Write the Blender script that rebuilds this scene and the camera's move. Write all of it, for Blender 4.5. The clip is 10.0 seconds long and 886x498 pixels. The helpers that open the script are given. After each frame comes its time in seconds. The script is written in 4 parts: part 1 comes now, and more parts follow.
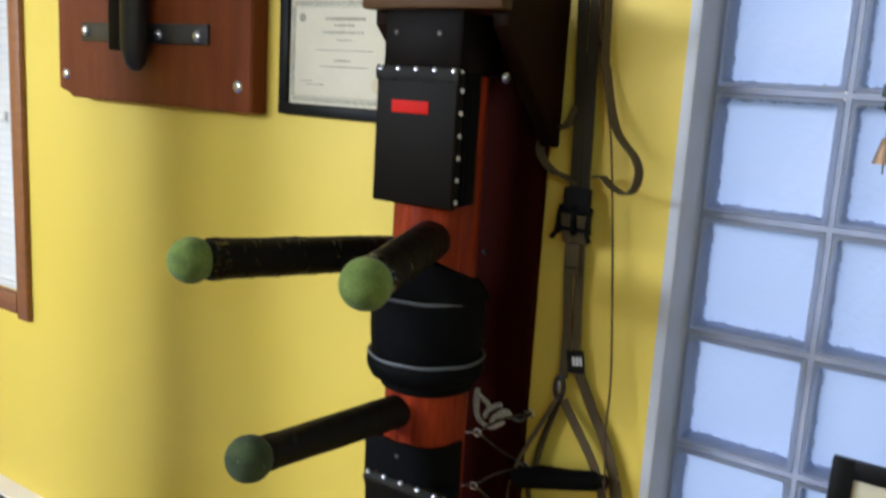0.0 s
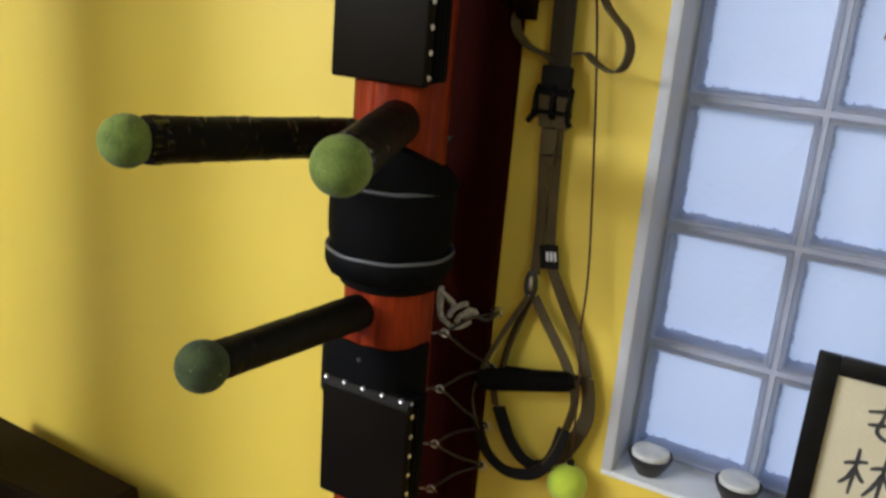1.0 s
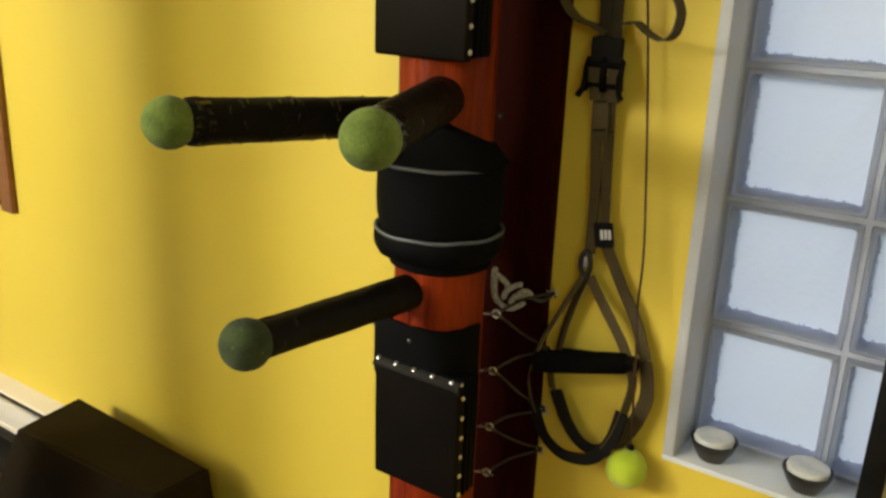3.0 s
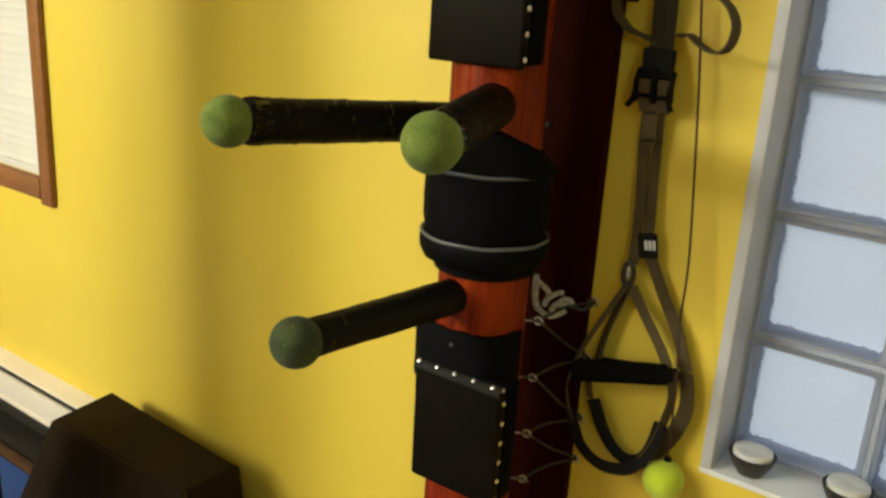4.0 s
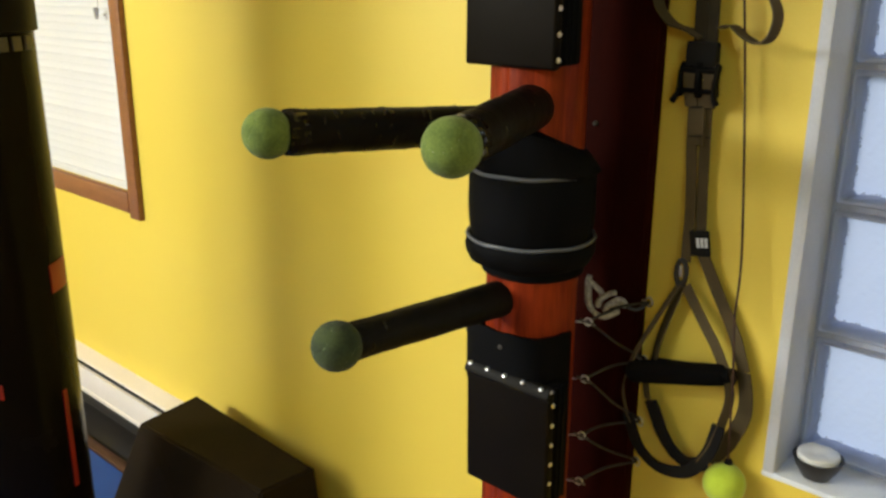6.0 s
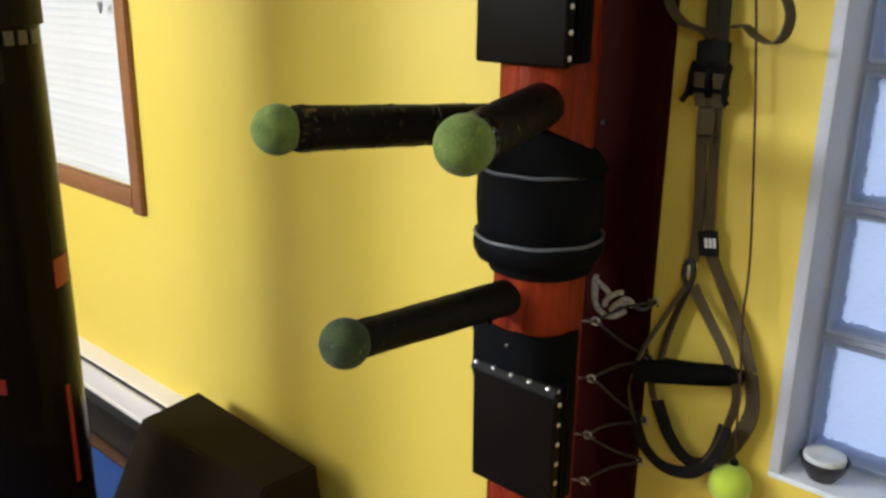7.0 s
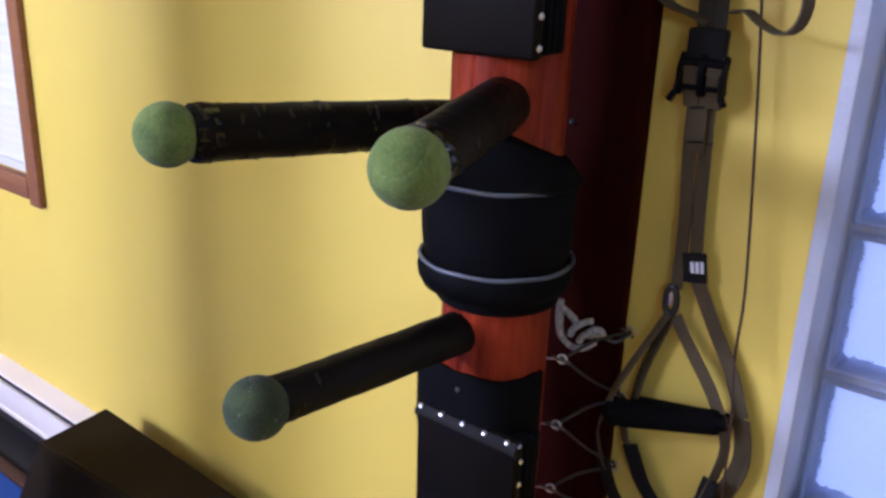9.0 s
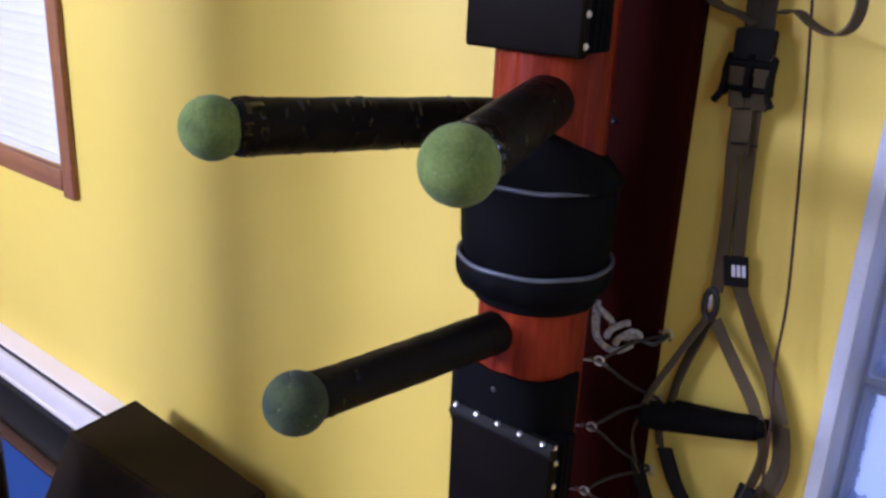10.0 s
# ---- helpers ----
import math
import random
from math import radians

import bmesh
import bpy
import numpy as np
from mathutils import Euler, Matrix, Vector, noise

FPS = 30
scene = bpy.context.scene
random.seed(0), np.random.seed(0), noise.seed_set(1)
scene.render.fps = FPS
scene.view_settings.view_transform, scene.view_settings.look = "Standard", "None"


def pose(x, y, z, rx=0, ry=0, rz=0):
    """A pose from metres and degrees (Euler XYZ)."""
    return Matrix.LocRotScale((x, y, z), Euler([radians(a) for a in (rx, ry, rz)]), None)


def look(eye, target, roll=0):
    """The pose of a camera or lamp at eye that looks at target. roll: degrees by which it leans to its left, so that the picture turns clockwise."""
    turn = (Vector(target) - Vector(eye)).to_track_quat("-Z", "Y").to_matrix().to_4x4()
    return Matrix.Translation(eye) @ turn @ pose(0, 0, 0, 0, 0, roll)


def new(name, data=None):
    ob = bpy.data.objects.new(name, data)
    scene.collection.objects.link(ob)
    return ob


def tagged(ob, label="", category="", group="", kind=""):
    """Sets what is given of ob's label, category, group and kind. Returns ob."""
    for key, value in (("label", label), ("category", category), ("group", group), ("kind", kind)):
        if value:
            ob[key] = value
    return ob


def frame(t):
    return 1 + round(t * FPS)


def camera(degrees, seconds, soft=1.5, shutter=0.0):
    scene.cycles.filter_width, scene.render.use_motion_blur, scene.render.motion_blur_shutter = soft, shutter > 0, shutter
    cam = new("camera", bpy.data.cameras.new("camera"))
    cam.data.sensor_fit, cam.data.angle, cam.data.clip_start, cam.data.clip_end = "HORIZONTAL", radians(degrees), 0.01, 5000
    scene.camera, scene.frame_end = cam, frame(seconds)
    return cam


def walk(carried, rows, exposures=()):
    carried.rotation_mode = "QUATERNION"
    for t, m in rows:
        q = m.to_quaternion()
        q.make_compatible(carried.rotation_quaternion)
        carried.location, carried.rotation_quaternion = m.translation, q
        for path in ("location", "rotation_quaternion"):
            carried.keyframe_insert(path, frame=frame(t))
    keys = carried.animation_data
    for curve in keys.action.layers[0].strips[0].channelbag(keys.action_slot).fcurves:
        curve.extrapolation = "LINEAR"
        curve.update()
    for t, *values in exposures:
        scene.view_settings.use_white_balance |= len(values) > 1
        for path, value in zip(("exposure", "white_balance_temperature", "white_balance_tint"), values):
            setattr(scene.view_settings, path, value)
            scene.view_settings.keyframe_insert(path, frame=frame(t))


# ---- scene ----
cam = camera(54.3, 10.0, soft=2.7, shutter=0.4)
PATH = [
    (0, (0.0147, -0.0064, 1.5816), (-1.0926, 1.6167, 1.2082), 3.42),
    (0.2, (0.0096, -0.0166, 1.5740), (-1.1102, 1.6104, 1.2598), 3.51),
    (0.3, (0.0076, -0.0183, 1.5674), (-1.0883, 1.6255, 1.2556), 3.74),
    (0.5, (-0.0425, -0.0005, 1.5393), (-1.0637, 1.6814, 1.1812), 4.12),
    (0.7, (-0.0857, 0.0310, 1.5286), (-1.0596, 1.7184, 1.0766), 4.74),
    (1, (-0.1164, 0.0559, 1.5260), (-1.0189, 1.7446, 0.9482), 4.85),
    (1.2, (-0.0915, 0.0852, 1.5034), (-1.0501, 1.7358, 0.9064), 3.28),
    (1.5, (-0.0723, 0.1125, 1.5028), (-1.0823, 1.7285, 0.8957), 1.86),
    (2, (-0.0668, 0.1057, 1.5035), (-1.1612, 1.6675, 0.9007), 1.84),
    (3.3, (-0.0790, 0.0950, 1.5045), (-1.1453, 1.6754, 0.8999), 2.40),
    (3.5, (-0.0902, 0.0914, 1.5055), (-1.1899, 1.6464, 0.8952), 2.65),
    (4, (-0.1005, 0.0650, 1.5003), (-1.2076, 1.6231, 0.9112), 3.70),
    (4.5, (-0.0674, 0.0824, 1.5028), (-1.1858, 1.6349, 0.9205), 2.33),
    (4.7, (-0.0522, 0.0963, 1.5050), (-1.2139, 1.6140, 0.9161), 1.40),
    (5, (-0.0502, 0.1207, 1.5105), (-1.3189, 1.5387, 0.8942), 0.21),
    (5.2, (-0.0377, 0.1173, 1.5073), (-1.3578, 1.4925, 0.9022), -0.05),
    (5.5, (-0.0346, 0.1059, 1.4997), (-1.3409, 1.5030, 0.9151), 0.60),
    (6, (-0.0319, 0.1085, 1.5060), (-1.3180, 1.5221, 0.9163), 0.31),
    (6.2, (-0.0318, 0.1063, 1.5033), (-1.3232, 1.5164, 0.9168), 0.41),
    (7.3, (-0.0660, 0.1019, 1.5052), (-1.3319, 1.5267, 0.8991), 1.41),
    (7.5, (-0.1249, 0.1097, 1.5035), (-1.3514, 1.5459, 0.8456), 2.80),
    (7.7, (-0.2008, 0.1370, 1.4925), (-1.3871, 1.5887, 0.7958), 4.64),
    (8, (-0.2642, 0.1840, 1.5219), (-1.3960, 1.7047, 0.8842), 5.19),
    (8.2, (-0.2660, 0.2155, 1.5342), (-1.3800, 1.7534, 0.9064), 4.51),
    (8.5, (-0.2423, 0.2445, 1.5175), (-1.3260, 1.7907, 0.8582), 3.79),
    (9, (-0.2023, 0.2767, 1.5033), (-1.3637, 1.7678, 0.8493), 2.26),
    (9.5, (-0.1940, 0.2794, 1.4987), (-1.4195, 1.7186, 0.8452), 1.93),
    (10, (-0.2220, 0.2673, 1.4995), (-1.4209, 1.7265, 0.8412), 2.81),
]
# the clip's camera drifts in white balance: seconds, stops, kelvin, tint
EXPOSURES = [
    (0.0, 0.02, 4950, 11), (0.5, -0.06, 5050, 12), (1.0, 0.0, 5450, 11), (1.5, 0.02, 5800, 8), (2.0, 0.03, 6000, 8), (3.5, 0.0, 6700, 0),
    (4.5, 0.02, 6700, 0), (5.5, 0.13, 6650, 0), (6.0, 0.13, 5850, 6), (7.3, 0.14, 5150, 13), (8.0, 0.13, 4740, 22), (8.5, 0.14, 4590, 33), (10.0, 0.15, 4490, 38),
]
walk(cam, [(t, look(eye, target, roll)) for t, eye, target, roll in PATH], EXPOSURES)

# ---- world and lamps ----
WALL = 1.325          # inner face of the long wall
world = bpy.data.worlds.new("daylight")
scene.world = world
world.use_nodes = True
sky = world.node_tree.nodes.new("ShaderNodeTexSky")
sky.sky_type, sky.sun_disc = "NISHITA", False
sky.sun_elevation, sky.sun_rotation = math.asin(0.598), radians(-26.6)
world.node_tree.links.new(sky.outputs[0], world.node_tree.nodes["Background"].inputs[0])
world.node_tree.nodes["Background"].inputs[1].default_value = 0.14


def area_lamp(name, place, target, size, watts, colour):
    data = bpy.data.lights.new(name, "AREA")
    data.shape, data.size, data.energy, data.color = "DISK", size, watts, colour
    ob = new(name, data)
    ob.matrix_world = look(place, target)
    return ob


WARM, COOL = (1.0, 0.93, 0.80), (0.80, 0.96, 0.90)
# none of these has a visible fixture; this one is placed by the bag's shadow
area_lamp("unseen_lamp", (-3.40, -2.00, 2.40), (-1.5, 0.6, 0.6), 1.10, 197, WARM)
# added fill that lightens the bag's shadow and softens its left edge
area_lamp("unseen_lamp", (-2.20, -2.10, 2.40), (-1.4, 0.6, 0.6), 1.20, 68, WARM)
# added fill before the dummy, placed to glint on the glass blocks
area_lamp("unseen_lamp", (-1.42, -1.10, 2.40), (-1.2, 0.0, 0.0), 0.50, 14, WARM)
# placed by the arm's shadow; stands in for cool daylight from the right
area_lamp("unseen_lamp", (1.50, -1.60, 2.40), (0.0, 0.4, 0.8), 0.50, 24, COOL)
sun_data = bpy.data.lights.new("sun", "SUN")
sun_data.energy, sun_data.angle, sun_data.color = 1.2, radians(12), (1.0, 0.95, 0.88)
sun = new("sun", sun_data)
SUN_WAY = Vector((-0.45, 0.9, 0.75)).normalized()      # from the scene to the sun, outside the windows
sun.matrix_world = look(SUN_WAY * 6, (0, 0, 0))

# ---- helpers for things ----
BASE = {}


def thing(name, base, label, category, group="", kind=""):
    ob = new(name)
    ob.empty_display_size = 0.1
    ob.location = base
    BASE[ob.name] = Vector(base)
    return tagged(ob, label, category, group, kind)


def finish(bm, angle=38):
    bmesh.ops.recalc_face_normals(bm, faces=bm.faces)
    for f in bm.faces:
        f.smooth = True
    for e in bm.edges:
        if len(e.link_faces) == 2 and e.calc_face_angle(0) > radians(angle):
            e.smooth = False


def to_mesh(name, bm, mats):
    finish(bm)
    me = bpy.data.meshes.new(name)
    bm.to_mesh(me)
    bm.free()
    for m in (mats if isinstance(mats, (list, tuple)) else [mats]):
        me.materials.append(m)
    return me


def part(name, bm, mats, parent, label=""):
    """Links a bmesh, given in world places, as one mesh under a thing or a part."""
    base = BASE[parent.name]
    bmesh.ops.translate(bm, verts=bm.verts, vec=-base)
    ob = new(name, to_mesh(name, bm, mats))
    ob.parent = parent
    BASE[ob.name] = base
    return tagged(ob, label)


def solid(name, bm, mats, label, category, group="", kind="", base=None):
    """Links a bmesh, given in world places, as a thing of its own."""
    if base is None:
        lo = [min(v.co[i] for v in bm.verts) for i in range(3)]
        hi = [max(v.co[i] for v in bm.verts) for i in range(3)]
        base = Vector(((lo[0] + hi[0]) / 2, (lo[1] + hi[1]) / 2, lo[2]))
    bmesh.ops.translate(bm, verts=bm.verts, vec=-Vector(base))
    ob = new(name, to_mesh(name, bm, mats))
    ob.location = base
    BASE[ob.name] = Vector(base)
    return tagged(ob, label, category, group, kind)


def add_box(bm, lo, hi, bevel=0.0, m=None, seg=2, mi=0):
    c = [(a + b) / 2 for a, b in zip(lo, hi)]
    s = [abs(b - a) for a, b in zip(lo, hi)]
    r = bmesh.ops.create_cube(bm, size=1.0, matrix=Matrix.Translation(c) @ Matrix.Diagonal((*s, 1)))
    vs = r["verts"]
    fs = {f for v in vs for f in v.link_faces}
    if bevel > 0:
        es = list({e for v in vs for e in v.link_edges})
        out = bmesh.ops.bevel(bm, geom=es, offset=bevel, segments=seg, affect="EDGES", profile=0.5)
        fs = {f for f in out["faces"]} | {f for f in fs if f.is_valid}
        vs = list({v for f in fs for v in f.verts})
    for f in fs:
        f.material_index = mi
    if m is not None:
        bmesh.ops.transform(bm, matrix=m, verts=vs)
    return vs


def box(lo, hi, bevel=0.0, m=None, seg=2):
    bm = bmesh.new()
    add_box(bm, lo, hi, bevel, m, seg)
    return bm


def frame_of(d, hint=Vector((0, 0, 1))):
    d = d.normalized()
    if abs(d.dot(hint)) > 0.97:
        hint = Vector((0, 1, 0))
    u = hint.cross(d).normalized()
    return u, d.cross(u).normalized()


def add_sweep(bm, pts, radius, n=10, caps=True, hint=None, mi=0):
    """A tube; radius is a number, one for each point, or (half width, half thickness) for a ribbon."""
    pts = [Vector(p) for p in pts]
    rings = []
    prev = None
    for i, p in enumerate(pts):
        d = (pts[min(i + 1, len(pts) - 1)] - pts[max(i - 1, 0)])
        if hint is not None:
            u, v = frame_of(d, Vector(hint))
        elif prev is None:
            u, v = frame_of(d)
        else:
            dn = d.normalized()
            u = (prev - dn * prev.dot(dn)).normalized()
            v = dn.cross(u)
        prev = u
        if isinstance(radius, tuple):
            a, b = radius
            ring = [bm.verts.new(p + u * x * a + v * y * b) for x, y in ((-1, -1), (1, -1), (1, 1), (-1, 1))]
        else:
            r = radius[i] if isinstance(radius, list) else radius
            ring = [bm.verts.new(p + (u * math.cos(2 * math.pi * k / n) + v * math.sin(2 * math.pi * k / n)) * r) for k in range(n)]
        rings.append(ring)
    for a, b in zip(rings, rings[1:]):
        k = len(a)
        for j in range(k):
            bm.faces.new((a[j], a[(j + 1) % k], b[(j + 1) % k], b[j])).material_index = mi
    if caps:
        bm.faces.new(rings[0][::-1]).material_index = mi
        bm.faces.new(rings[-1]).material_index = mi
    return bm


def sweep(pts, radius, n=10, caps=True, hint=None):
    return add_sweep(bmesh.new(), pts, radius, n, caps, hint)


def curve(keys, steps=8):
    """Points of a smooth line through the keys."""
    k = [Vector(p) for p in keys]
    out = []
    for i in range(len(k) - 1):
        a, b, c, d = k[max(i - 1, 0)], k[i], k[i + 1], k[min(i + 2, len(k) - 1)]
        for s in range(steps):
            t = s / steps
            out.append(0.5 * ((2 * b) + (c - a) * t + (2 * a - 5 * b + 4 * c - d) * t * t + (3 * b - a - 3 * c + d) * t ** 3))
    return out + [k[-1]]


def add_lathe(bm, profile, centre, n=32, mi=0, axis=None, caps=True):
    """A turned body: profile of (radius, height) round an upright line through centre, or along axis."""
    m = Matrix.Translation(centre)
    if axis is not None:
        m = m @ Vector((0, 0, 1)).rotation_difference(Vector(axis)).to_matrix().to_4x4()
    rings = [[bm.verts.new(m @ Vector((r * math.cos(2 * math.pi * k / n), r * math.sin(2 * math.pi * k / n), z))) for k in range(n)] for r, z in profile]
    for a, b in zip(rings, rings[1:]):
        for j in range(n):
            bm.faces.new((a[j], a[(j + 1) % n], b[(j + 1) % n], b[j])).material_index = mi
    if caps:
        bm.faces.new(rings[0][::-1]).material_index = mi
        bm.faces.new(rings[-1]).material_index = mi
    return bm


def lathe(profile, centre, n=32, axis=None, caps=True):
    return add_lathe(bmesh.new(), profile, centre, n, 0, axis, caps)


# ---- materials ----
def material(name, c1, c2=None, rough=0.5, metal=0.0, scale=8.0, fine=120.0, bump=0.1, stretch=(1, 1, 1), coat=0.0, sheen=0.0, vary_rough=0.12, spec=0.5, distance=0.002, per_object=0.0):
    m = bpy.data.materials.new(name)
    m.use_nodes = True
    n, l = m.node_tree.nodes, m.node_tree.links
    p = n["Principled BSDF"]
    tc = n.new("ShaderNodeTexCoord")
    mp = n.new("ShaderNodeMapping")
    mp.inputs["Scale"].default_value = stretch
    l.new(tc.outputs["Object"], mp.inputs["Vector"])
    big, small = n.new("ShaderNodeTexNoise"), n.new("ShaderNodeTexNoise")
    big.inputs["Scale"].default_value, big.inputs["Detail"].default_value = scale, 5
    small.inputs["Scale"].default_value, small.inputs["Detail"].default_value = fine, 3
    for t in (big, small):
        l.new(mp.outputs[0], t.inputs["Vector"])
    mix = n.new("ShaderNodeMix")
    mix.data_type = "FLOAT"
    mix.inputs[0].default_value = 0.35
    l.new(big.outputs[0], mix.inputs[2])
    l.new(small.outputs[0], mix.inputs[3])
    ramp = n.new("ShaderNodeValToRGB")
    ramp.color_ramp.elements[0].position, ramp.color_ramp.elements[1].position = 0.36, 0.64
    ramp.color_ramp.elements[0].color = (*c1, 1)
    ramp.color_ramp.elements[1].color = (*(c2 or c1), 1)
    l.new(mix.outputs[0], ramp.inputs[0])
    col = ramp.outputs[0]
    if per_object:
        info = n.new("ShaderNodeObjectInfo")
        hsv = n.new("ShaderNodeHueSaturation")
        mr = n.new("ShaderNodeMapRange")
        mr.inputs[3].default_value, mr.inputs[4].default_value = 1 - per_object, 1 + per_object
        l.new(info.outputs["Random"], mr.inputs[0])
        l.new(mr.outputs[0], hsv.inputs["Value"])
        l.new(col, hsv.inputs["Color"])
        col = hsv.outputs[0]
    l.new(col, p.inputs["Base Color"])
    rr = n.new("ShaderNodeMapRange")
    rr.inputs[3].default_value, rr.inputs[4].default_value = max(rough - vary_rough, 0.02), min(rough + vary_rough, 1)
    l.new(big.outputs[0], rr.inputs[0])
    l.new(rr.outputs[0], p.inputs["Roughness"])
    p.inputs["Metallic"].default_value = metal
    p.inputs["Specular IOR Level"].default_value = spec
    p.inputs["Coat Weight"].default_value = coat
    p.inputs["Coat Roughness"].default_value = 0.15
    p.inputs["Sheen Weight"].default_value = sheen
    if bump:
        b = n.new("ShaderNodeBump")
        b.inputs["Strength"].default_value, b.inputs["Distance"].default_value = bump, distance
        l.new(mix.outputs[0], b.inputs["Height"])
        l.new(b.outputs[0], p.inputs["Normal"])
    return m


yellow = material("yellow_wall_paint", (0.72, 0.545, 0.058), (0.76, 0.58, 0.074), 0.55, scale=1.6, fine=260, bump=0.12, distance=0.001)
white_ceiling = material("white_ceiling_paint", (0.78, 0.77, 0.73), (0.82, 0.81, 0.78), 0.8, scale=3, fine=200)
white_paint = material("white_gloss_paint", (0.64, 0.66, 0.70), (0.72, 0.74, 0.78), 0.4, scale=6, fine=180, bump=0.08)
# white paint greyed for the shade on the reveal
shaded_reveal = material("shaded_white_reveal_paint", (0.47, 0.485, 0.53), (0.55, 0.565, 0.61), 0.5, scale=6, fine=180, bump=0.1)
grey_mortar = material("blue_grey_mortar", (0.35, 0.38, 0.50), (0.44, 0.47, 0.59), 0.8, scale=20, fine=300, bump=0.4)
trim_wood = material("brown_window_wood", (0.20, 0.075, 0.025), (0.29, 0.115, 0.04), 0.45, scale=6, fine=60, stretch=(1, 1, 6), bump=0.15)
board_wood = material("red_brown_board_wood", (0.128, 0.027, 0.005), (0.180, 0.043, 0.008), 0.5, scale=5, fine=50, stretch=(5, 5, 0.6), bump=0.15, spec=0.18)
dark_board = material("dark_mahogany_stain", (0.015, 0.0017, 0.0008), (0.025, 0.0029, 0.0012), 0.7, scale=5, fine=60, stretch=(6, 6, 0.5), bump=0.15, spec=0.03)
bracket_wood = material("brown_bracket_wood", (0.052, 0.023, 0.0050), (0.080, 0.037, 0.0085), 0.5, scale=6, fine=60, stretch=(0.7, 5, 5), bump=0.15, spec=0.15)
# bracket wood darkened for the shade its side plates stand in
shaded_side_wood = material("shaded_bracket_wood", (0.007, 0.0026, 0.0009), (0.013, 0.0050, 0.0016), 0.6, scale=6, fine=60, stretch=(5, 5, 0.7), bump=0.15, spec=0.06)
shiny_wrap = material("shiny_brown_black_vinyl", (0.0026, 0.0014, 0.0008), (0.0044, 0.0025, 0.0014), 0.5, scale=8, fine=300, bump=0.2, spec=0.05)
trunk_wood = material("orange_red_varnished_wood", (0.118, 0.0105, 0.0018), (0.285, 0.035, 0.0052), 0.45, scale=6, fine=40, stretch=(7, 7, 0.6), bump=0.15, coat=0.02, spec=0.14)
leather = material("black_vinyl_leather", (0.0044, 0.0030, 0.0016), (0.0068, 0.0048, 0.0028), 0.5, scale=9, fine=420, bump=0.18, vary_rough=0.1, spec=0.06)
hem_vinyl = material("glossy_folded_vinyl", (0.007, 0.0062, 0.0045), (0.012, 0.0105, 0.008), 0.6, scale=30, fine=200, bump=0.4, spec=0.12)
dull_steel = material("dull_dark_steel", (0.10, 0.09, 0.08), (0.16, 0.15, 0.13), 0.5, metal=1.0, scale=40, fine=300, bump=0.05)
neoprene = material("black_neoprene_fabric", (0.0014, 0.0014, 0.0018), (0.0030, 0.0030, 0.0037), 0.75, scale=12, fine=600, bump=0.2, spec=0.08)
tape = material("black_wound_tape", (0.0034, 0.0030, 0.0021), (0.0060, 0.0052, 0.0038), 0.48, scale=26, fine=150, bump=0.25, spec=0.10, distance=0.0012)
tape_shine = material("glossy_black_tape", (0.0034, 0.0031, 0.0027), (0.0052, 0.0048, 0.0042), 0.22, scale=60, fine=260, bump=0.3, spec=0.50, vary_rough=0.05, distance=0.0010)
tape_dull = material("dull_black_tape", (0.0040, 0.0032, 0.0020), (0.0070, 0.0056, 0.0036), 0.6, scale=22, fine=150, bump=0.3, distance=0.0015, spec=0.15)
grey_piping = material("grey_reflective_piping", (0.075, 0.08, 0.09), (0.105, 0.11, 0.125), 0.5, scale=30, fine=400, bump=0.1)
felt_green = material("worn_green_tennis_felt", (0.075, 0.115, 0.014), (0.165, 0.225, 0.038), 0.95, scale=38, fine=300, bump=1.0, sheen=0.06, distance=0.0015)
felt_dark = material("old_dark_green_tennis_felt", (0.016, 0.027, 0.008), (0.048, 0.068, 0.020), 0.95, scale=34, fine=300, bump=1.0, sheen=0.04, distance=0.0015)
felt_yellow = material("bright_yellow_tennis_felt", (0.42, 0.54, 0.020), (0.52, 0.65, 0.04), 0.95, scale=40, fine=700, bump=0.5, sheen=0.3, distance=0.0015)
seam_white = material("ball_seam_rubber", (0.16, 0.20, 0.08), (0.30, 0.34, 0.18), 0.8, scale=60, fine=300)
nickel = material("nickel_steel", (0.68, 0.70, 0.74), (0.76, 0.78, 0.82), 0.3, metal=1.0, scale=40, fine=300, bump=0.05)
black_metal = material("black_painted_steel", (0.014, 0.013, 0.013), (0.025, 0.023, 0.022), 0.45, scale=12, fine=200, bump=0.1)
black_plastic = material("black_moulded_plastic", (0.0022, 0.002, 0.002), (0.004, 0.0038, 0.0036), 0.6, scale=18, fine=260, bump=0.1, spec=0.08)
foam = material("black_foam_grip", (0.0028, 0.0025, 0.0026), (0.005, 0.0045, 0.0045), 0.9, scale=20, fine=500, bump=0.35, spec=0.06)
webbing = material("grey_olive_webbing", (0.060, 0.043, 0.017), (0.092, 0.067, 0.030), 0.85, scale=14, fine=500, bump=0.5, distance=0.001, spec=0.3)
# darker webbing for the upper straps: the bracket's shade, painted in
webbing_shaded = material("shaded_grey_webbing", (0.024, 0.019, 0.011), (0.042, 0.034, 0.020), 0.85, scale=14, fine=500, bump=0.5, distance=0.001, spec=0.2)
black_webbing = material("black_webbing", (0.006, 0.0055, 0.0055), (0.012, 0.011, 0.010), 0.85, scale=14, fine=500, bump=0.5, distance=0.001, spec=0.2)
cord_black = material("black_elastic_cord", (0.014, 0.012, 0.011), (0.03, 0.026, 0.022), 0.7, scale=30, fine=500, bump=0.4)
cord_brown = material("thin_brown_cord", (0.035, 0.014, 0.006), (0.06, 0.026, 0.011), 0.8, scale=30, fine=500, bump=0.4)
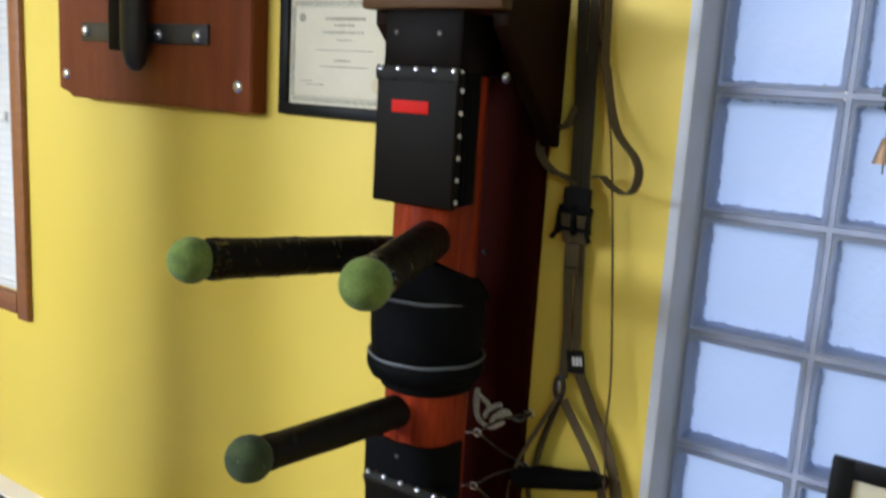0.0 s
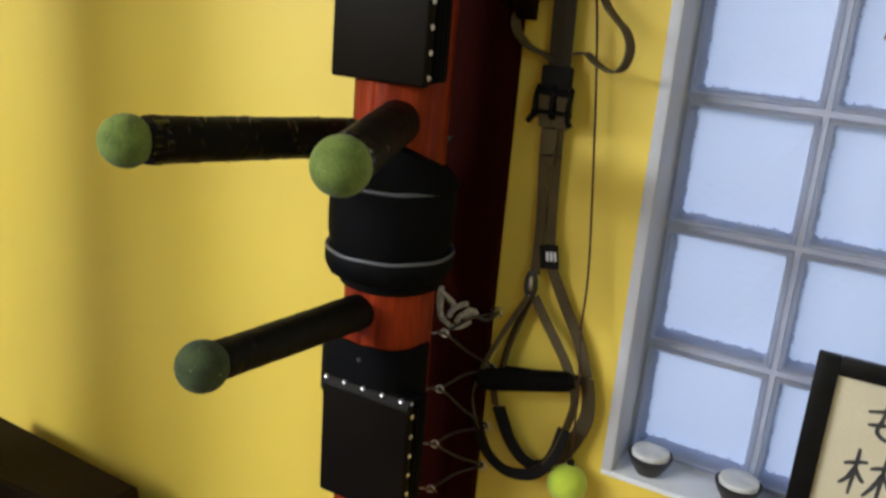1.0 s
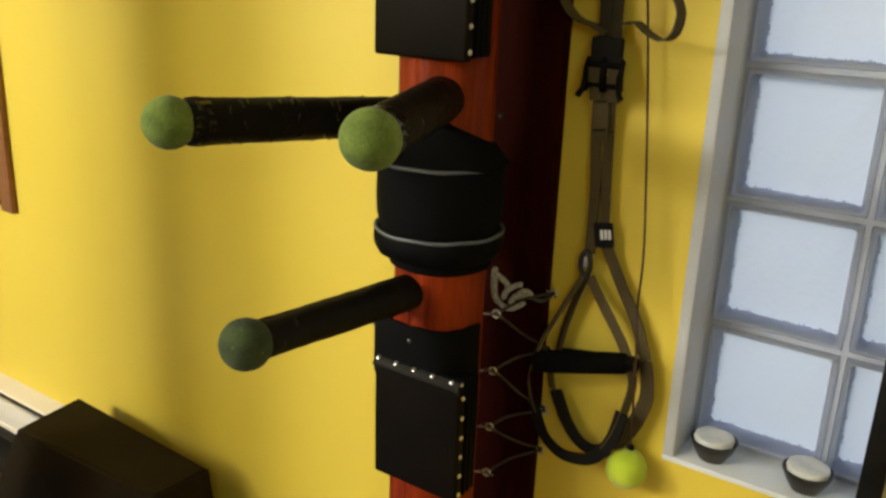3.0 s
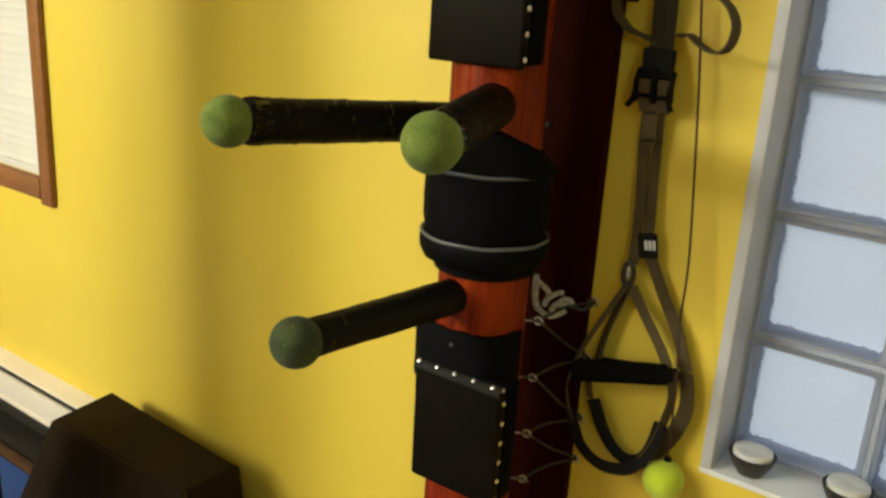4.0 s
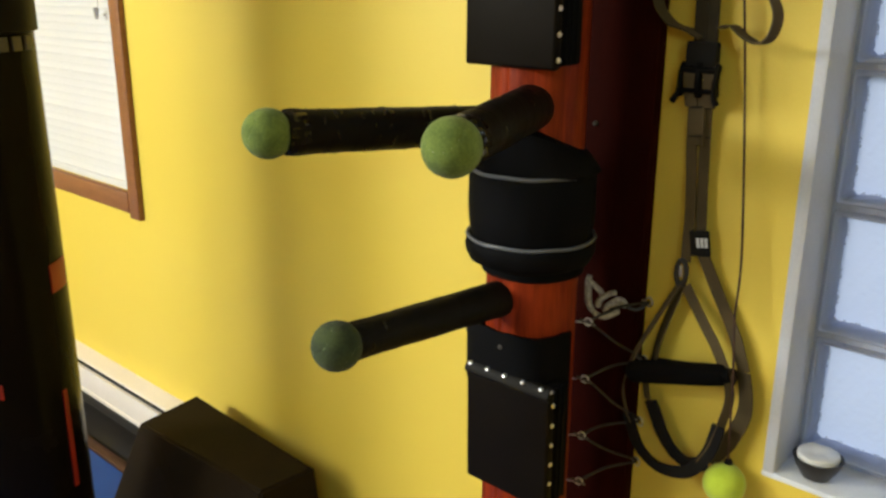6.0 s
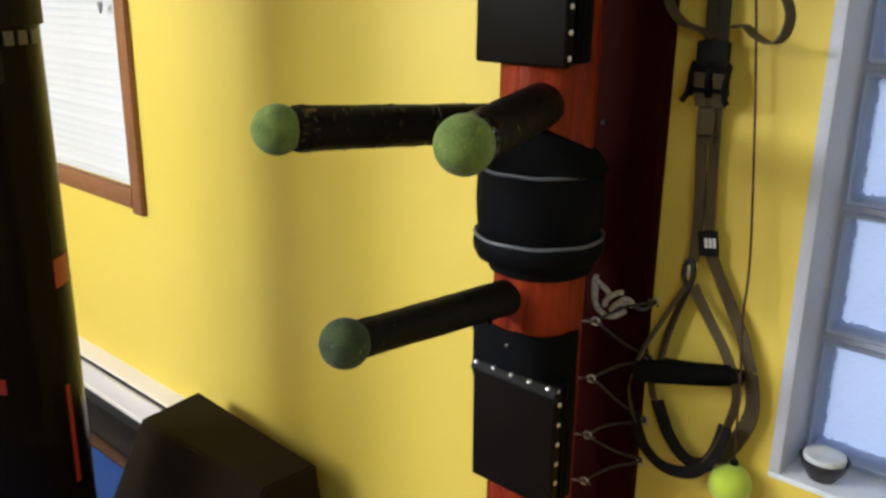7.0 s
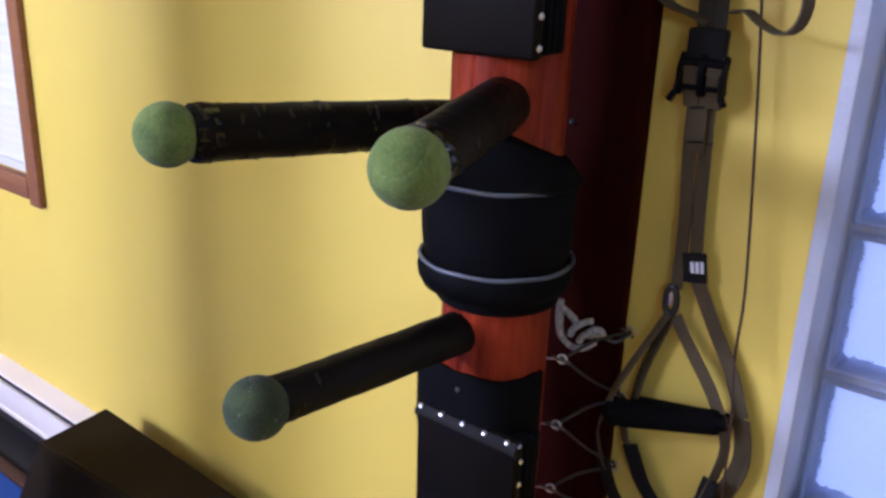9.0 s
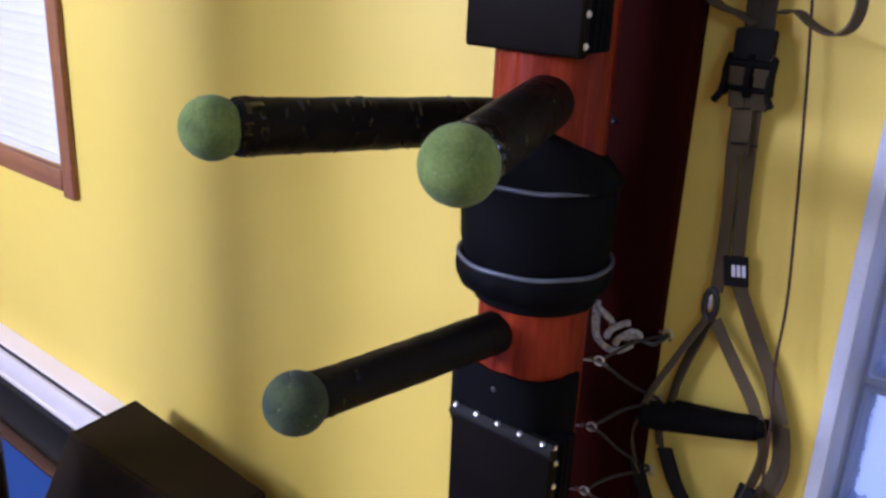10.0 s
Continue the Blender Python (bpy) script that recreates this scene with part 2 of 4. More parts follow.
rope_white = material("off_white_rope", (0.20, 0.19, 0.17), (0.66, 0.64, 0.58), 0.9, scale=150, fine=420, bump=1.0)
red_vinyl = material("red_vinyl_label", (0.48, 0.010, 0.004), (0.56, 0.014, 0.006), 0.6, scale=20, fine=300, bump=0.05, spec=0.1)
red_print = material("red_print", (0.24, 0.012, 0.006), (0.32, 0.018, 0.009), 0.45, scale=20, fine=200, bump=0.0)
clear_grey = material("pale_grey_plastic", (0.34, 0.34, 0.33), (0.44, 0.44, 0.43), 0.35, scale=20, fine=200, bump=0.0)
dim_grey = material("dim_grey_patch", (0.013, 0.0115, 0.0095), (0.022, 0.020, 0.017), 0.5, scale=26, fine=240, bump=0.0, spec=0.1)
gold_print = material("dull_gold_print", (0.11, 0.075, 0.018), (0.16, 0.11, 0.03), 0.6, scale=30, fine=240, bump=0.0, spec=0.2)
collar_vinyl = material("blue_black_vinyl", (0.0032, 0.0030, 0.0040), (0.0056, 0.0054, 0.0068), 0.45, scale=9, fine=420, bump=0.18, spec=0.1)
# floor wood with the shade of bag and box put into its colour
shaded_strip_wood = material("shaded_brown_wood", (0.045, 0.022, 0.012), (0.075, 0.036, 0.020), 0.55, scale=5, fine=60, stretch=(0.5, 6, 6), bump=0.15, spec=0.2)
grey_print = material("grey_print", (0.07, 0.065, 0.055), (0.11, 0.10, 0.085), 0.5, scale=20, fine=200, bump=0.0)
paper = material("cream_certificate_paper", (0.56, 0.51, 0.36), (0.64, 0.59, 0.43), 0.7, scale=8, fine=300, bump=0.05)
ink = material("dark_ink", (0.03, 0.028, 0.03), (0.06, 0.055, 0.055), 0.7, scale=40, fine=300, bump=0.0)
ink_grey = material("faded_grey_ink", (0.22, 0.20, 0.14), (0.40, 0.37, 0.27), 0.8, scale=40, fine=300, bump=0.0)
seal_gold = material("pale_gold_foil", (0.50, 0.42, 0.24), (0.58, 0.50, 0.30), 0.6, scale=60, fine=300, bump=0.1)
border_ink = material("printed_border", (0.26, 0.24, 0.17), (0.52, 0.48, 0.35), 0.7, scale=160, fine=500, bump=0.0)
frame_black = material("black_picture_frame", (0.005, 0.0048, 0.0045), (0.010, 0.0096, 0.009), 0.45, scale=14, fine=200, bump=0.08, spec=0.10)
slat_white = material("white_vinyl_slat", (0.60, 0.60, 0.58), (0.66, 0.66, 0.64), 0.5, scale=4, fine=120, bump=0.05, per_object=0.03)
heater_white = material("off_white_enamelled_steel", (0.68, 0.62, 0.54), (0.75, 0.69, 0.61), 0.35, scale=3, fine=120, bump=0.06)
# near-black: shade in the heater's openings is put into the colour
heater_shade = material("shaded_heater_inside", (0.010, 0.008, 0.007), (0.018, 0.015, 0.013), 0.7, metal=0.0, scale=12, fine=200)
box_black = material("worn_dark_box_vinyl", (0.011, 0.0068, 0.0026), (0.026, 0.0165, 0.0068), 0.7, scale=5, fine=300, bump=0.2, spec=0.08)
mat_blue = material("blue_foam_mat", (0.012, 0.055, 0.28), (0.018, 0.075, 0.34), 0.75, scale=10, fine=350, bump=0.3)
floor_wood = material("brown_floor_wood", (0.13, 0.06, 0.03), (0.20, 0.095, 0.05), 0.45, scale=4, fine=60, stretch=(0.5, 6, 1), bump=0.15)
bag_black = material("black_bag_vinyl", (0.0050, 0.0036, 0.0025), (0.0086, 0.0064, 0.0046), 0.24, scale=6, fine=350, bump=0.08, spec=0.05)
brass = material("aged_copper_bell", (0.30, 0.19, 0.11), (0.42, 0.27, 0.16), 0.5, metal=0.5, scale=30, fine=200)
green_leaf = material("green_enamel", (0.012, 0.050, 0.034), (0.022, 0.080, 0.052), 0.5, scale=20, fine=200)
bowl_black = material("black_stoneware", (0.015, 0.014, 0.014), (0.035, 0.033, 0.031), 0.45, scale=14, fine=200, bump=0.25)
wax = material("white_candle_wax", (0.66, 0.67, 0.68), (0.74, 0.75, 0.76), 0.5, scale=14, fine=120, bump=0.1)


def frosted_glass(name, tint, gloss):
    """Pressed glass that lets daylight through diffusely, with a wavy skin."""
    m = bpy.data.materials.new(name)
    m.use_nodes = True
    n, l = m.node_tree.nodes, m.node_tree.links
    n.remove(n["Principled BSDF"])
    tr, df, gl = n.new("ShaderNodeBsdfTranslucent"), n.new("ShaderNodeBsdfDiffuse"), n.new("ShaderNodeBsdfGlossy")
    tr.inputs[0].default_value = (*tint, 1)
    df.inputs[0].default_value = (0.66, 0.69, 0.73, 1)
    gl.inputs["Roughness"].default_value = 0.09
    noise_a = n.new("ShaderNodeTexNoise")
    tc = n.new("ShaderNodeTexCoord")
    l.new(tc.outputs["Object"], noise_a.inputs["Vector"])
    noise_a.inputs["Scale"].default_value, noise_a.inputs["Detail"].default_value = 95, 2
    b = n.new("ShaderNodeBump")
    b.inputs["Strength"].default_value, b.inputs["Distance"].default_value = 0.32, 0.003
    l.new(noise_a.outputs[0], b.inputs["Height"])
    for x in (tr, df):
        l.new(b.outputs[0], x.inputs["Normal"])
    noise_b, b2 = n.new("ShaderNodeTexNoise"), n.new("ShaderNodeBump")
    l.new(tc.outputs["Object"], noise_b.inputs["Vector"])
    noise_b.inputs["Scale"].default_value, noise_b.inputs["Detail"].default_value = 230, 1
    b2.inputs["Strength"].default_value, b2.inputs["Distance"].default_value = 0.55, 0.0025
    l.new(noise_b.outputs[0], b2.inputs["Height"])
    l.new(b2.outputs[0], gl.inputs["Normal"])
    m1, m2 = n.new("ShaderNodeMixShader"), n.new("ShaderNodeMixShader")
    m1.inputs[0].default_value = 0.15
    l.new(tr.outputs[0], m1.inputs[1])
    l.new(df.outputs[0], m1.inputs[2])
    fr = n.new("ShaderNodeFresnel")
    mul = n.new("ShaderNodeMath")
    mul.operation = "MULTIPLY"
    mul.inputs[1].default_value = gloss
    l.new(fr.outputs[0], mul.inputs[0])
    l.new(mul.outputs[0], m2.inputs[0])
    l.new(m1.outputs[0], m2.inputs[1])
    l.new(gl.outputs[0], m2.inputs[2])
    l.new(m2.outputs[0], n["Material Output"].inputs[0])
    return m


glass_face = frosted_glass("frosted_glass_block", (0.770, 0.820, 0.970), 1.0)
glass_rim = frosted_glass("thick_glass_rim", (0.73, 0.765, 0.88), 0.6)
glass_dark = frosted_glass("dark_glass_specks", (0.28, 0.31, 0.40), 1.0)

# ---- the room ----
XL, XR, YB, TOP, THICK = -4.3, 2.3, -2.9, 2.45, 0.16
FLOOR = 0.08        # walking surface of the mats
GX0, GX1, GZ0, GZ1 = -0.460, 0.382, 0.781, 2.024     # opening of the glass block window
WX0, WX1, WZ0, WZ1 = -3.30, -2.372, 0.911, 1.98     # opening of the wooden window


def wall_with_holes(bm, x0, x1, z0, z1, y0, y1, holes):
    xs = sorted({x0, x1, *[h[0] for h in holes], *[h[1] for h in holes]})
    for a, b in zip(xs, xs[1:]):
        zs = [(h[2], h[3]) for h in holes if h[0] <= a and h[1] >= b]
        z = z0
        for lo, hi in sorted(zs):
            add_box(bm, (a, y0, z), (b, y1, lo))
            z = hi
        add_box(bm, (a, y0, z), (b, y1, z1))
    bmesh.ops.remove_doubles(bm, verts=bm.verts, dist=1e-5)


bm = bmesh.new()
wall_with_holes(bm, XL - THICK, XR + THICK, FLOOR - 0.02, TOP, WALL, WALL + THICK, [(GX0, GX1, GZ0, GZ1), (WX0, WX1, WZ0, WZ1)])
solid("wall_north", bm, yellow, "bright yellow painted plaster wall", "wall", kind="structure", base=(0, WALL, 0))
solid("wall_south", box((XL - THICK, YB - THICK, FLOOR - 0.02), (XR + THICK, YB, TOP)), yellow, "plain yellow painted wall", "wall", kind="structure")
solid("wall_west", box((XL - THICK, YB, FLOOR - 0.02), (XL, WALL, TOP)), yellow, "plain yellow painted wall", "wall", kind="structure")
solid("wall_east", box((XR, YB, FLOOR - 0.02), (XR + THICK, WALL, TOP)), yellow, "plain yellow painted wall", "wall", kind="structure")
solid("ceiling", box((XL - THICK, YB - THICK, TOP), (XR + THICK, WALL + THICK, TOP + 0.1)), white_ceiling, "plain white ceiling", "ceiling", kind="structure")
solid("floor", box((XL - THICK, YB - THICK, FLOOR - 0.12), (XR + THICK, WALL + THICK, FLOOR - 0.02)), floor_wood, "brown wooden floor along the wall", "floor", kind="structure")
solid("ground", box((-60, WALL + THICK + 0.01, -0.6), (60, 60, -0.5)), material("lawn", (0.05, 0.08, 0.03), (0.08, 0.11, 0.05), 0.9), "plain ground outside", "ground", kind="structure")

# blue exercise mats on the floor
for i in range(3):
    for j in range(4):
        x0, y1 = XL + 0.02 + i * 1.1, 1.160 - j * 1.02
        bm = box((x0, max(y1 - 1.015, YB + 0.01), FLOOR - 0.02), (min(x0 + 1.095, XR - 0.01), y1, FLOOR), 0.004)
        solid("floor_mat", bm, mat_blue, "blue foam exercise mat on the wooden floor", "mat", "blue floor mats")

solid("trim", box((XL + 0.02, 1.163, FLOOR - 0.02), (-0.99, 1.196, FLOOR + 0.004), 0.003), shaded_strip_wood, "brown wooden strip along the mats", "trim", kind="structure")

# baseboard heater
heater = thing("baseboard_heater", (-2.9, WALL, FLOOR - 0.02), "long off-white steel baseboard heater along the wall", "heater")
HX0, HX1 = XL + 0.05, -1.62
HZ = 0.049           # the heater stands on the lower floor
bm = bmesh.new()
prof = [(WALL - 0.001, 0.244), (WALL - 0.052, 0.233), (WALL - 0.056, 0.228), (WALL - 0.050, 0.226), (WALL - 0.001, 0.234)]
ra = [bm.verts.new((HX0, y, z + HZ)) for y, z in prof]
rb = [bm.verts.new((HX1, y, z + HZ)) for y, z in prof]
for k in range(len(prof)):
    bm.faces.new((ra[k], ra[(k + 1) % 5], rb[(k + 1) % 5], rb[k]))
bm.faces.new(ra)
bm.faces.new(rb[::-1])
part("top_cover", bm, heater_white, heater)
bm = box((HX0, WALL - 0.066, HZ + 0.130), (HX1, WALL - 0.060, HZ + 0.212), 0.002)
add_box(bm, (HX0, WALL - 0.0665, HZ + 0.207), (HX1, WALL - 0.054, HZ + 0.213), 0.002)
add_box(bm, (HX0, WALL - 0.070, HZ + 0.124), (HX1, WALL - 0.058, HZ + 0.137), 0.002)
part("front_panel", bm, heater_white, heater)
part("damper", box((HX0, WALL - 0.053, HZ + 0.180), (HX1, WALL - 0.046, HZ + 0.226), 0.002), heater_shade, heater, "slot of the heater with its shade painted dark")
part("back_plate", box((HX0, WALL - 0.012, FLOOR - 0.02), (HX1, WALL - 0.001, HZ + 0.224)), heater_shade, heater, "inside of the heater with its shade painted dark")
bm = sweep([(HX0, WALL - 0.04, HZ + 0.09), (HX1, WALL - 0.04, HZ + 0.09)], 0.011, 12)
part("pipe", bm, heater_shade, heater)
# dark sheet laid on the floor for the shade under the heater
part("floor_shade", box((HX0, 1.198, FLOOR - 0.02), (HX1, WALL - 0.012, FLOOR - 0.012), 0.002), heater_shade, heater, "dark sheet for the shade under the heater")

# wooden window with closed blinds
win = tagged(thing("window_1", (-2.836, WALL, WZ0), "window with brown wooden casing and closed white blinds", "window", kind="structure"))
FW = 0.055
cas = WALL - 0.018
part("casing_side", box((WX1, cas, WZ0 - 0.075), (WX1 + FW, WALL + 0.001, WZ1 + FW), 0.004), trim_wood, win)
part("casing_side", box((WX0 - FW, cas, WZ0 - 0.03), (WX0, WALL + 0.001, WZ1 + FW), 0.004), trim_wood, win)
part("casing_head", box((WX0, cas, WZ1), (WX1, WALL + 0.001, WZ1 + FW), 0.004), trim_wood, win)
part("window_sill", box((WX0, cas - 0.002, WZ0 - 0.06), (WX1, WALL + 0.03, WZ0), 0.004), trim_wood, win)
part("jamb", box((WX1 - 0.012, WALL + 0.002, WZ0), (WX1 + 0.003, WALL + THICK - 0.02, WZ1)), trim_wood, win)
part("jamb", box((WX0 - 0.003, WALL + 0.002, WZ0), (WX0 + 0.012, WALL + THICK - 0.02, WZ1)), trim_wood, win)
part("pane", box((WX0, WALL + 0.12, WZ0), (WX1, WALL + 0.126, WZ1)), glass_face, win, "daylit window pane behind the blinds")
blind = thing("window_blind", (-2.836, WALL + 0.02, WZ0), "closed white horizontal slat blind in the window", "blind")
part("head_rail", box((WX0 + 0.015, WALL + 0.005, WZ1 - 0.04), (WX1 - 0.015, WALL + 0.05, WZ1 - 0.002), 0.003), slat_white, blind)
part("bottom_rail", box((WX0 + 0.013, WALL + 0.004, WZ0 + 0.0005), (WX1 - 0.013, WALL + 0.030, WZ0 + 0.022), 0.002), slat_white, blind)
slat_bm = bmesh.new()
W2 = (WX1 - WX0) / 2 - 0.016
sp = [(-0.0045, -0.0135), (-0.0015, -0.007), (0.0005, 0.0), (0.0012, 0.007), (0.001, 0.0135)]
fa = [slat_bm.verts.new((-W2, y, z)) for y, z in sp] + [slat_bm.verts.new((-W2, y + 0.0009, z)) for y, z in sp[::-1]]
fb = [slat_bm.verts.new((W2, v.co.y, v.co.z)) for v in fa]
for k in range(10):
    slat_bm.faces.new((fa[k], fa[(k + 1) % 10], fb[(k + 1) % 10], fb[k]))
slat_bm.faces.new(fa)
slat_bm.faces.new(fb[::-1])
slat_me = to_mesh("slat", slat_bm, slat_white)
z = WZ0 + 0.035
while z < WZ1 - 0.045:
    s = new("slat", slat_me)
    s.parent = blind
    s.location = ((WX0 + WX1) / 2 - BASE[blind.name].x + random.uniform(-0.001, 0.001), WALL + 0.018 - BASE[blind.name].y, z - BASE[blind.name].z)
    s.rotation_euler = (radians(random.uniform(-2, 2)), radians(random.uniform(-0.12, 0.12)), 0)
    z += 0.0238
part("pull_cord", sweep(curve([(-2.462, WALL + 0.002, 1.93), (-2.461, WALL + 0.0, 1.6), (-2.462, WALL - 0.001, 1.435)]), 0.0011, 6), clear_grey, blind)
part("cord_tassel", lathe([(0.002, 0.0), (0.008, -0.004), (0.0065, -0.02), (0.003, -0.034)][::-1], (-2.462, WALL - 0.009, 1.435), 12), clear_grey, blind, "small clear plastic cord tassel")

# glass block window
gw = thing("window_2", (-0.02, WALL, GZ0), "glass block window in a white painted reveal", "window", kind="structure")
GY = 1.408                                         # front of the glass
LIN = 0.018
part("reveal_side", box((GX0, WALL - 0.006, GZ0), (GX0 + LIN, WALL + THICK - 0.01, GZ1), 0.002), shaded_reveal, gw)
part("reveal_side", box((GX1 - LIN, WALL - 0.006, GZ0), (GX1, WALL + THICK - 0.01, GZ1), 0.002), shaded_reveal, gw)
part("reveal_head", box((GX0 + LIN, WALL - 0.006, GZ1 - LIN), (GX1 - LIN, WALL + THICK - 0.01, GZ1), 0.002), shaded_reveal, gw)
part("window_sill", box((GX0 - 0.001, WALL - 0.007, GZ0 - 0.006), (GX1 + 0.001, WALL + THICK - 0.01, GZ0 + 0.004), 0.003), white_paint, gw)
PITCH = 0.2033
bx0, bz0 = GX0 + LIN, GZ0 + 0.006
bm = bmesh.new()
for i in range(5):
    x = bx0 + i * PITCH
    add_box(bm, (x - 0.0045, GY + 0.008, bz0), (x + 0.0045, GY + 0.07, GZ1 - LIN))
for j in range(7):
    zz = bz0 + j * PITCH
    for i in range(4):
        add_box(bm, (bx0 + i * PITCH + 0.0045, GY + 0.008, zz - 0.0045), (bx0 + (i + 1) * PITCH - 0.0045, GY + 0.07, zz + 0.0045))
part("mortar", bm, grey_mortar, gw)


def glass_block_mesh():
    """A hollow block: a rounded front rim, side walls going back, and the pressed far face with an uneven border."""
    h, per = 0.0970, 64
    bm = bmesh.new()

    def ring(half, y, r, wave=0.0):
        out = []
        for q in range(4):
            c, s = (1, 0, -1, 0)[q], (0, 1, 0, -1)[q]
            for k in range(per):
                t = -half + r + (2 * half - 2 * r) * k / (per - 1)
                w = wave * (0.6 * noise.noise((t * 160, q * 7.3, 1.0)) + 0.8 * noise.noise((t * 45, q * 3.1, 5.0)))
                d = half - w
                out.append(bm.verts.new((c * d - s * t, y, s * d + c * t)))
        return out

    rings = [ring(h, 0.011, 0.003), ring(h - 0.001, 0.004, 0.003), ring(h - 0.004, 0.0005, 0.004), ring(h - 0.007, 0.0, 0.004), ring(h - 0.0085, 0.003, 0.004), ring(h - 0.0085, 0.026, 0.004), ring(h - 0.0095, 0.046, 0.006, 0.0045), ring(h - 0.0115, 0.0465, 0.006, 0.0050)]
    n = 4 * per
    for a, c in zip(rings, rings[1:]):
        for k in range(n):
            f = bm.faces.new((a[k], a[(k + 1) % n], c[(k + 1) % n], c[k]))
            f.material_index = 1 if c is not rings[-1] else 2 if noise.noise((k * 0.9, 4.2, 0.0)) + 0.7 * noise.noise((k * 0.17, 1.2, 3.0)) > 0.22 else 0
    bm.faces.new(rings[-1]).material_index = 0
    return to_mesh("glass_block", bm, [glass_face, glass_rim, glass_dark])


block_me = glass_block_mesh()
for i in range(4):
    for j in range(6):
        g = new("glass_block", block_me)
        g.parent = gw
        g.location = Vector((bx0 + (i + 0.5) * PITCH, GY, bz0 + (j + 0.5) * PITCH)) - BASE[gw.name]

# ---- bag board on the wall ----
PBX, PBY, PBR = -1.889, 0.710, 0.17               # the punching bag
bb = thing("bag_mount", (-1.73, WALL, 1.505), "red-brown wooden wall board with a black steel bag bracket", "bag mount")
bm = bmesh.new()
BZ0, BZ1, BXL, BXR, BY = 1.497, 2.18, -2.078, -1.374, 1.278
outline = [(BXL, BZ0 + 0.022), (BXL + 0.012, BZ0 + 0.016), (BXL + 0.045, BZ0 + 0.014), (BXL + 0.052, BZ0), (BXR, BZ0), (BXR, BZ1), (BXL, BZ1)]
fa = [bm.verts.new((x, BY, z)) for x, z in outline]
fb = [bm.verts.new((x, WALL, z)) for x, z in outline]
bm.faces.new(fa)
bm.faces.new(fb[::-1])
for k in range(len(outline)):
    bm.faces.new((fa[k], fb[k], fb[(k + 1) % 7], fa[(k + 1) % 7]))
bmesh.ops.bevel(bm, geom=[e for e in bm.edges], offset=0.003, segments=2, affect="EDGES")
part("board", bm, board_wood, bb)
for zz in (1.657, 2.03):
    part("flat_bar", box((-1.968, BY - 0.007, zz - 0.022), (-1.504, BY, zz + 0.022), 0.002), black_metal, bb)
part("upright", box((-1.812, BY - 0.040, 1.616), (-1.745, BY - 0.007, 2.10), 0.004), black_plastic, bb, "black square steel tube")
part("tongue", sweep([(-1.716, BY - 0.038, 2.05), (-1.716, BY - 0.038, 1.625), (-1.715, BY - 0.036, 1.588), (-1.714, BY - 0.034, 1.572)], [0.031, 0.031, 0.024, 0.010], 16), black_metal, bb, "black rounded steel bar")
part("brace", sweep([(-1.78, BY - 0.03, 1.84), (-1.86, 0.84, 2.13)], 0.018, 12), black_metal, bb, "black round steel brace")
part("arm", sweep([(-1.78, BY - 0.007, 2.15), (PBX, PBY - 0.05, 2.15)], 0.024, 12), black_metal, bb)


def bolt(parent, x, y, zz, r=0.011, name="bolt", mat=None):
    bm = lathe([(r, 0.0), (r, 0.002), (r * 0.82, 0.0045), (r * 0.4, 0.006)], (x, y, zz), 14, axis=(0, -1, 0))
    part(name, bm, mat or nickel, parent)


for x, zz in ((-1.950, 1.660), (-1.671, 1.654), (-1.538, 1.653), (-1.945, 2.03), (-1.56, 2.03)):
    bolt(bb, x, BY - 0.007, zz, 0.012)
for x, zz in ((-2.045, 1.553), (-1.414, 1.551), (-2.045, 2.12), (-1.414, 2.12)):
    bolt(bb, x, BY, zz, 0.013)

# ---- punching bag ----
bag = thing("punching_bag", (PBX, PBY, 0.16), "long black vinyl punching bag with red print", "punching bag")
part("body", lathe([(0.05, 0.16), (0.12, 0.165), (0.155, 0.185), (PBR, 0.22), (PBR + 0.002, 0.8), (PBR, 1.425), (PBR - 0.004, 1.455), (0.02, 1.46)], (PBX, PBY, 0), 64), bag_black, bag)
part("collar", lathe([(PBR + 0.001, 1.411), (PBR + 0.008, 1.414), (PBR + 0.008, 1.88), (PBR, 1.90), (0.03, 1.902)], (PBX, PBY, 0), 64), collar_vinyl, bag, "black reinforced top collar")


def bag_patch(name, a0, a1, z0, z1, mat, slant=0.0, label=""):
    bm = bmesh.new()
    n = max(int(abs(a1 - a0) / 3), 2)
    rows = []
    for k in range(n + 1):
        a = radians(a0 + (a1 - a0) * k / n)
        dz = slant * k / n
        q = []
        for r in (PBR + 0.0045, PBR + 0.001):
            q += [bm.verts.new((PBX + r * math.cos(a), PBY + r * math.sin(a), z + dz)) for z in (z0, z1)]
        rows.append(q)
    for a, b in zip(rows, rows[1:]):
        for i, j in ((0, 1), (1, 3), (3, 2), (2, 0)):
            bm.faces.new((a[i], a[j], b[j], b[i]))
    for q in (rows[0], rows[-1]):
        bm.faces.new((q[0], q[1], q[3], q[2]))
    part(name, bm, mat, bag, label)


bag_patch("print_stripe", 28.3, 32.3, 0.448, 0.678, red_print, label="thin red printed stripe")
bag_patch("print_patch", 31.6, 54, 0.893, 0.953, red_print, label="small red printed patch")
bag_patch("print_mark", -75, -22, 0.699, 0.750, red_print, label="red printed mark")
bag_patch("print_mark", -22, -13, 0.716, 0.748, red_print, -0.009, "red printed mark")
for a, wide in ((-20, 8), (-8, 7), (3, 8), (15, 7), (26, 8), (39, 7)):
    bag_patch("print_bar", a, a + wide, 1.379, 1.405, grey_print, label="grey printed bar")
bag_patch("grey_shape", -60, -2, 1.250, 1.352, dim_grey, 0.020, "large dim grey shape")
